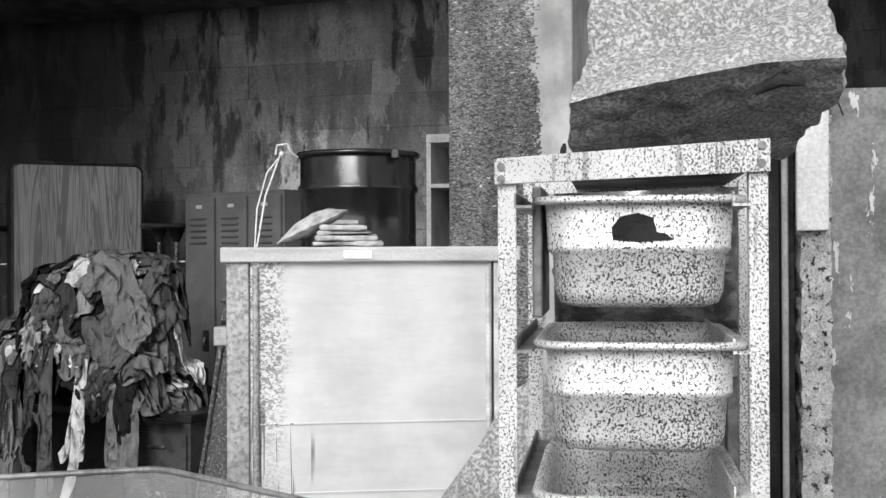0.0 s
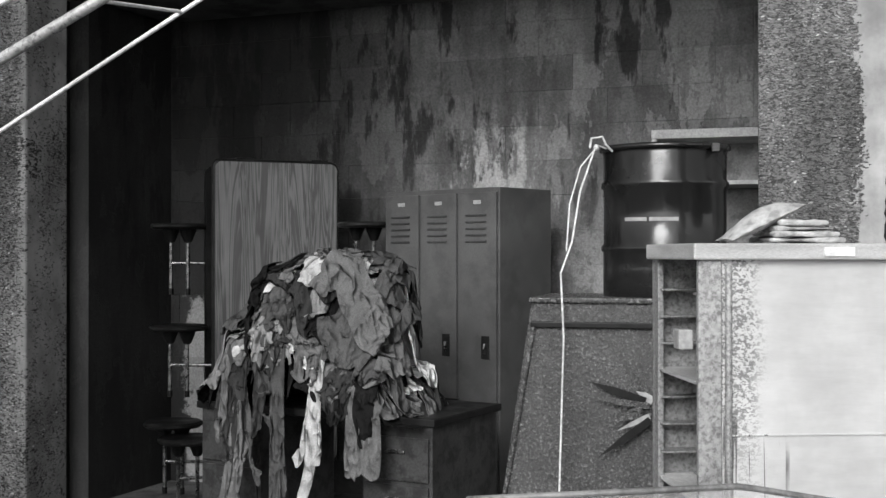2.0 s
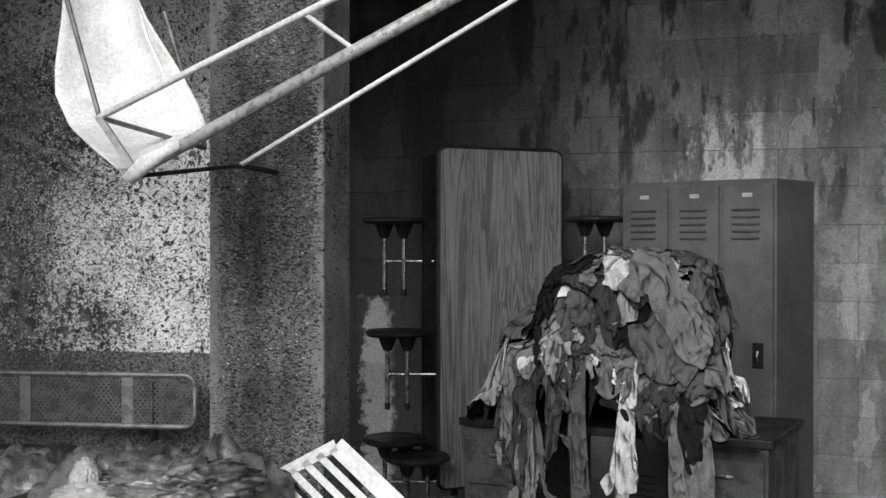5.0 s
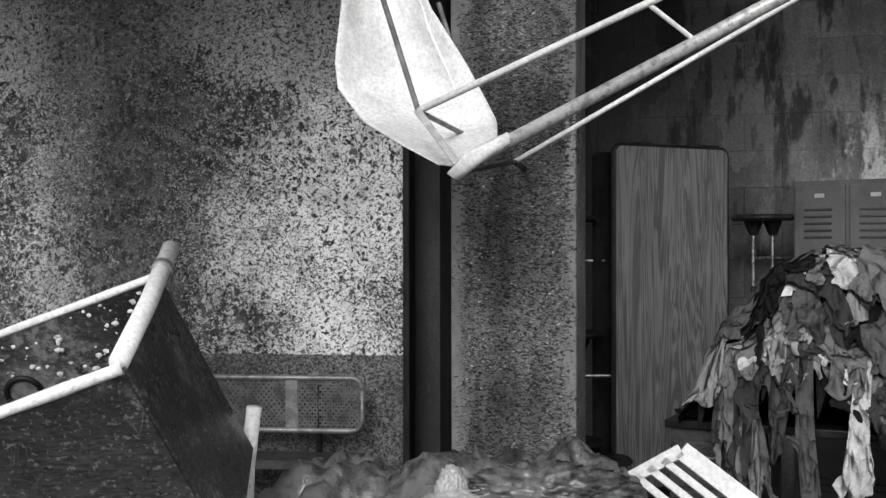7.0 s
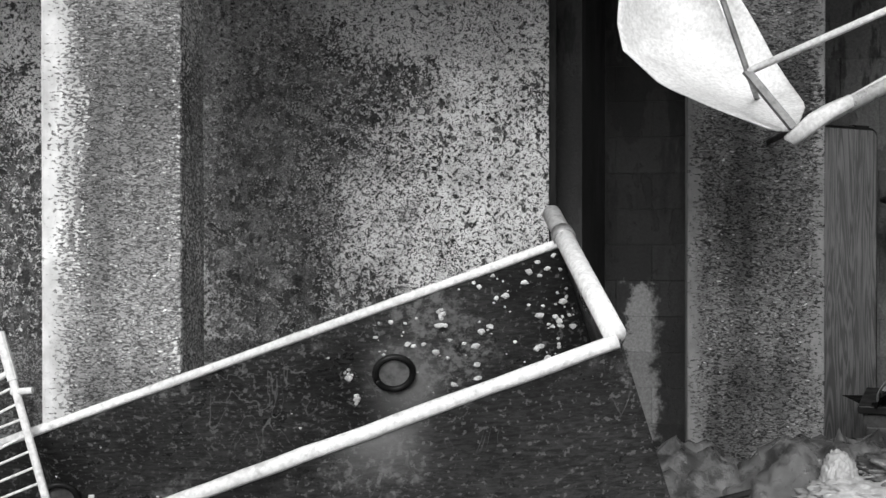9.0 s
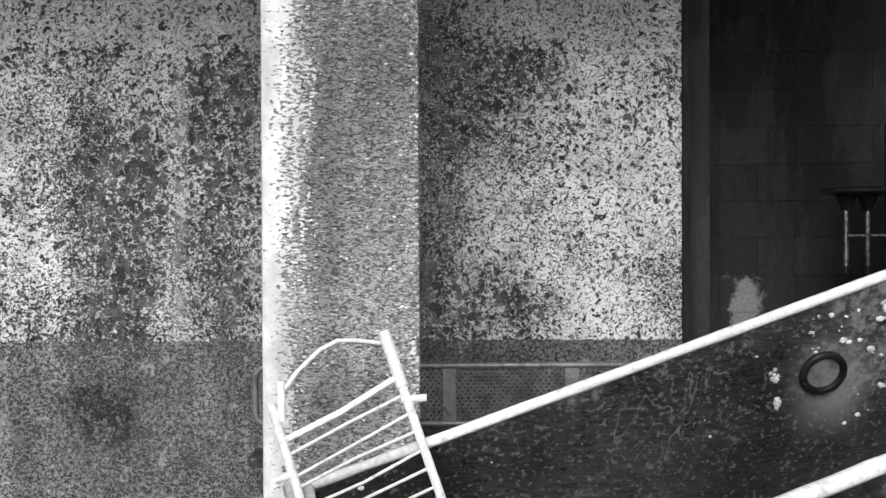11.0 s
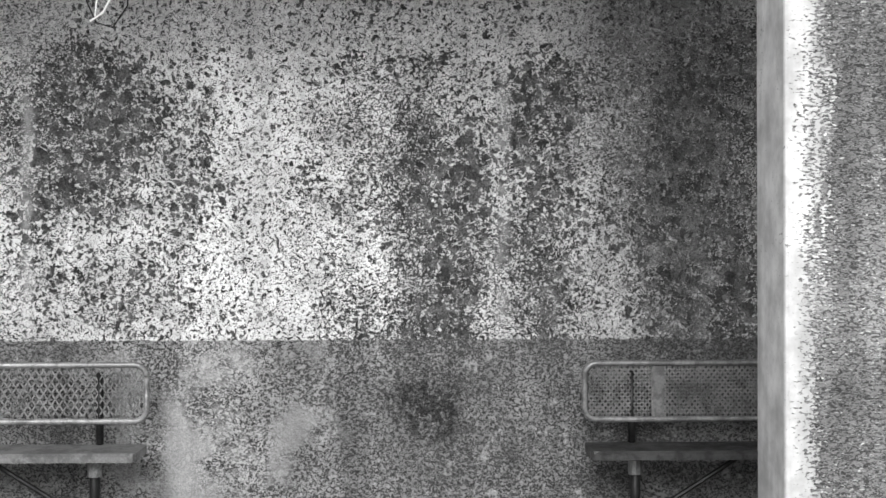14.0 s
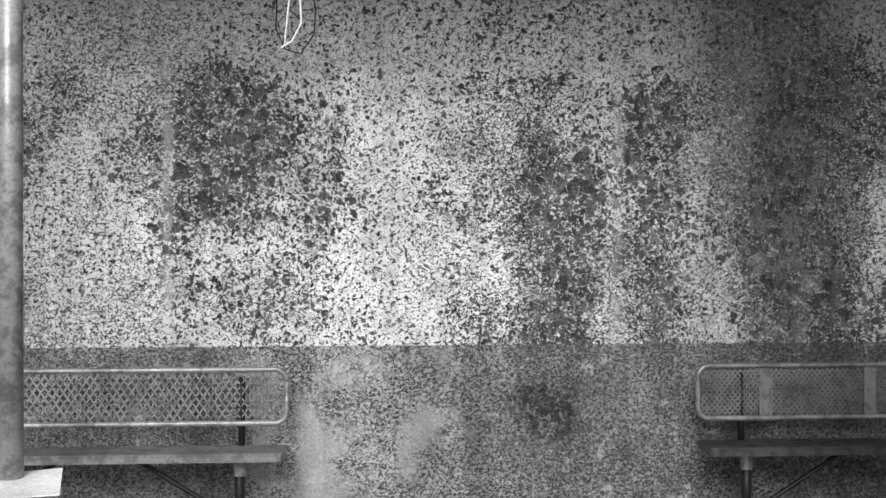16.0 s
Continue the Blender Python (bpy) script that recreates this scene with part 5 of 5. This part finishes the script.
part("fracture_seam", tube([(0.29, -0.19, 0.10), (0.33, -0.2, 0.118), (0.37, -0.195, 0.11)], [0.006, 0.012, 0.004], 8), BLACK_FRACTURE, chunk, "dark crack in the broken face")

leaning = thing("concrete_chunk", 6.46, 0.17, 0, 0, "pale broken concrete slab leaning behind the rack", "rubble")
bm = bmesh.new()
for p in ((-0.34, -0.2, 0.0), (0.12, -0.25, 0.0), (0.2, 0.1, 0.0), (-0.3, 0.12, 0.0), (-0.22, -0.12, 0.85), (0.13, -0.1, 0.95), (0.02, -0.02, 1.22), (0.10, -0.03, 1.25), (0.16, 0.05, 1.2), (0.0, 0.08, 1.17), (-0.15, 0.05, 0.9)):
    bm.verts.new(p)
bmesh.ops.convex_hull(bm, input=bm.verts[:])
for k in range(4):
    bmesh.ops.subdivide_edges(bm, edges=[e for e in bm.edges if e.calc_length() > 0.07], cuts=1)
    bmesh.ops.triangulate(bm, faces=bm.faces[:])
part("block", roughen(bm, 0.035, 6), BROKEN, leaning)

storage = thing("storage_bin", 5.91, -0.34, 0, 0, "scratched clear plastic storage bin with a rim", "bin")
corners = [Vector((0, 0, 0)), Vector((-0.42, -0.16, 0)), Vector((-0.2, -0.62, 0)), Vector((0.42, -0.32, 0))]
for k in range(4):
    p, q = corners[k], corners[(k + 1) % 4]
    part("wall", solid([p, q, q + Vector((0, 0, 1.1)), p + Vector((0, 0, 1.1))], 0.004), BIN, storage)
    part("rim", tube([p + Vector((0, 0, 1.1)), p.lerp(q, 0.06) + Vector((0, 0, 1.104)), q + Vector((0, 0, 1.1))], 0.005), STEEL_BENCH_PALE, storage)
part("base", solid([p + Vector((0, 0, 0.02)) for p in corners], 0.01), BIN, storage)


def drum(x, y, z, r, h, mat, label, lid=False):
    k = thing("steel_drum", x, y, z, 0, label, "drum")
    prof = [(r * 0.96, 0.0), (r, 0.004), (r, h * 0.2)]
    for zz in (0.33, 0.75):
        prof += [(r, h * zz - 0.016), (r + 0.008, h * zz - 0.006), (r + 0.008, h * zz + 0.006), (r, h * zz + 0.016)]
    prof += [(r, h - 0.012), (r - 0.004, h - 0.006), (r - 0.006, h - 0.02)]
    part("shell", roughen(lathe(prof, 72), 0.003, 9), mat, k, smooth=True)
    part("clamp_ring", lathe([(r, h - 0.018), (r + 0.012, h - 0.014), (r + 0.014, h - 0.006), (r + 0.010, h + 0.002), (r - 0.006, h + 0.002)], 72, False), mat, k, smooth=True)
    part("clamp_lever", boxes((r * 0.72, r * 0.86, -r * 0.78, -r * 0.66, h - 0.03, h + 0.002), bevel=0.004), mat, k)
    if lid:
        part("lid", lathe([(r - 0.004, h), (r * 0.9, h + 0.012), (r * 0.3, h + 0.028), (r * 0.22, h + 0.03), (r * 0.22, h + 0.052), (0.02, h + 0.054)], 40), mat, k, smooth=True)
    return k


black_drum = drum(5.785, 1.78, 1.315, 0.203, 0.50, DRUM_BLACK, "glossy black open-top steel drum standing on a vinyl-covered case")
for i, (a0, w) in enumerate(((232, 22), (256, 26))):
    bm = bmesh.new()
    cells = [radians(a0 + w * k / 8) for k in range(9)]
    lo = [bm.verts.new((0.2055 * math.cos(a), 0.2055 * math.sin(a), 0.252)) for a in cells]
    hi = [bm.verts.new((0.2055 * math.cos(a), 0.2055 * math.sin(a), 0.264)) for a in cells]
    for k in range(8):
        bm.faces.new((lo[k], lo[k + 1], hi[k + 1], hi[k]))
    part("lettering_bar", bm, PALE_STEEL, black_drum, "pale unreadable stencilled line")
drum(6.76, 1.10, 1.26, 0.26, 0.47, DRUM_SILVER, "scuffed shiny silver steel drum with lid on a steel table", True)

CORD = stained("white_cord", 0.75, 0.6, 30, rough=0.8)
cord = thing("cord", 5.57, 1.56, 1.80, 0, "white cord knotted on the drum rim and hanging down", "cord")
part("strand", tube([(0.03, 0.03, 0.0), (0.0, 0, 0.01), (-0.05, -0.02, -0.14), (-0.075, -0.03, -0.30), (-0.11, -0.04, -0.40), (-0.10, -0.05, -0.6), (-0.115, -0.08, -1.2), (-0.12, -0.1, -1.8)], 0.0032, 7), CORD, cord)
part("strand", tube([(0.0, 0, 0.0), (-0.05, 0, -0.06), (-0.085, 0, -0.18), (-0.095, 0, -0.33)], 0.0026, 7), CORD, cord)
part("knot", lathe([(0.002, -0.009), (0.008, -0.005), (0.009, 0.003), (0.004, 0.009)], 12), CORD, cord)
part("loop", tube([(-0.02, 0, 0.0), (-0.015, 0, 0.03), (0.02, 0, 0.035), (0.03, 0, 0.01), (0.05, 0.02, -0.01)], 0.004, 7), CORD, cord)

hood = thing("upholstered_case", 5.36, 1.57, 0, -4, "tall tapering case in torn speckled black vinyl", "case")
part("body", solid([(-0.20, 0, 0), (0.70, 0.0, 0), (0.70, 0, 1.31), (0.0, 0, 1.31)], -0.45, 0.012), HOOD, hood)
part("trim", boxes((0.0, 0.69, -0.014, 0.0, 1.225, 1.245), bevel=0.004), BLACK_STEEL, hood)
part("piping", tube([(-0.17, -0.006, 0.2), (0.012, -0.006, 1.24)], 0.008), HOOD, hood)
part("lid", boxes((-0.005, 0.70, -0.012, 0.45, 1.305, 1.322), bevel=0.005), HOOD, hood)
rt = random.Random(3)
for k in range(13):
    a = radians(85 + k * 11)
    c0 = Vector((0.43, -0.004, 0.98))
    d = Vector((math.cos(a), 0, math.sin(a)))
    w = Vector((-math.sin(a), 0, math.cos(a)))
    r0, r1, half = rt.uniform(0.03, 0.08), rt.uniform(0.10, 0.28), rt.uniform(0.005, 0.015)
    lift = Vector((0, -0.004 - 0.002 * k, 0))
    outline = [c0 + d * r0 - w * half, c0 + d * (r0 + r1) / 2 - w * half * 0.9, c0 + d * r1, c0 + d * (r0 + r1) / 2 + w * half * rt.uniform(0.4, 1.2), c0 + d * r0 + w * half]
    part("torn_strip", solid([p + lift for p in outline], 0.003), (HOOD, BAG_PALE, BLACK_STEEL, HOOD, HOOD)[k % 5], hood, "strip of torn vinyl")
part("bare_patch", solid([(0.40, -0.006, 0.85), (0.60, -0.006, 0.87), (0.62, -0.006, 1.0), (0.44, -0.006, 0.99)], 0.006), PALE_STEEL, hood, "pale lining showing through the tear")

worktable = thing("steel_table", 6.50, 0.85, 0, 0, "dark steel work table carrying a drum", "table")
part("top", boxes((0, 0.52, 0, 0.6, 1.225, 1.26), bevel=0.006), STEEL_BENCH, worktable)
part("apron", boxes((0.02, 0.50, 0.02, 0.04, 1.14, 1.222), bevel=0.004), STEEL_BENCH, worktable)
for x, y in ((0.02, 0.05), (0.46, 0.05), (0.02, 0.54), (0.46, 0.54)):
    part("leg", boxes((x, x + 0.04, y, y + 0.04, 0, 1.222), bevel=0.003), STEEL_BENCH, worktable)
shelf = thing("open_locker", 5.73, 3.70, 0, -6, "pale open steel locker without its door", "locker")
for x in (0, 0.60):
    part("side", boxes((x, x + 0.025, 0, 0.38, 0, 2.03), bevel=0.003), PALE_STEEL, shelf)
part("top", boxes((0, 0.625, -0.004, 0.38, 2.03, 2.075), bevel=0.003), PALE_STEEL, shelf)
part("back", boxes((0.026, 0.599, 0.37, 0.38, 0, 2.03)), STEEL_BENCH, shelf)
part("shelf_board", boxes((0.026, 0.599, 0.0, 0.37, 1.80, 1.82)), PALE_STEEL, shelf)
pipe = thing("pipe", -2.327, 1.7, 0, 0, "pale steel pipe standing upright", "pipe", kind="structure")
part("shaft", tube([(0, 0, 0), (0, 0, 3.4)], 0.038, 24), STEEL_BENCH_PALE, pipe, smooth=True)
for k, (x, y, z0) in enumerate(((7.33, 1.95, 2.1), (7.42, 1.9, 1.95), (7.40, 2.0, 2.25))):
    hang = thing("hanging_wire", x, y, z0, 0, "thin torn wire hanging beside the pillar", "wire", "torn wires")
    part("strand", tube([(0.03, 0, -0.02), (0.0, 0, 0.06), (-0.02, 0, 0.3), (0.01, 0, 0.7), (0.05, 0.12, 3.42 - z0)], 0.003, 6), BLACK_STEEL if k else WHITE_TUBE, hang)

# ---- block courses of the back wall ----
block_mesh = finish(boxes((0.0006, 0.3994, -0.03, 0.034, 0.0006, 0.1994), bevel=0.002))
block_mesh.materials.append(SHADED_SOOT)
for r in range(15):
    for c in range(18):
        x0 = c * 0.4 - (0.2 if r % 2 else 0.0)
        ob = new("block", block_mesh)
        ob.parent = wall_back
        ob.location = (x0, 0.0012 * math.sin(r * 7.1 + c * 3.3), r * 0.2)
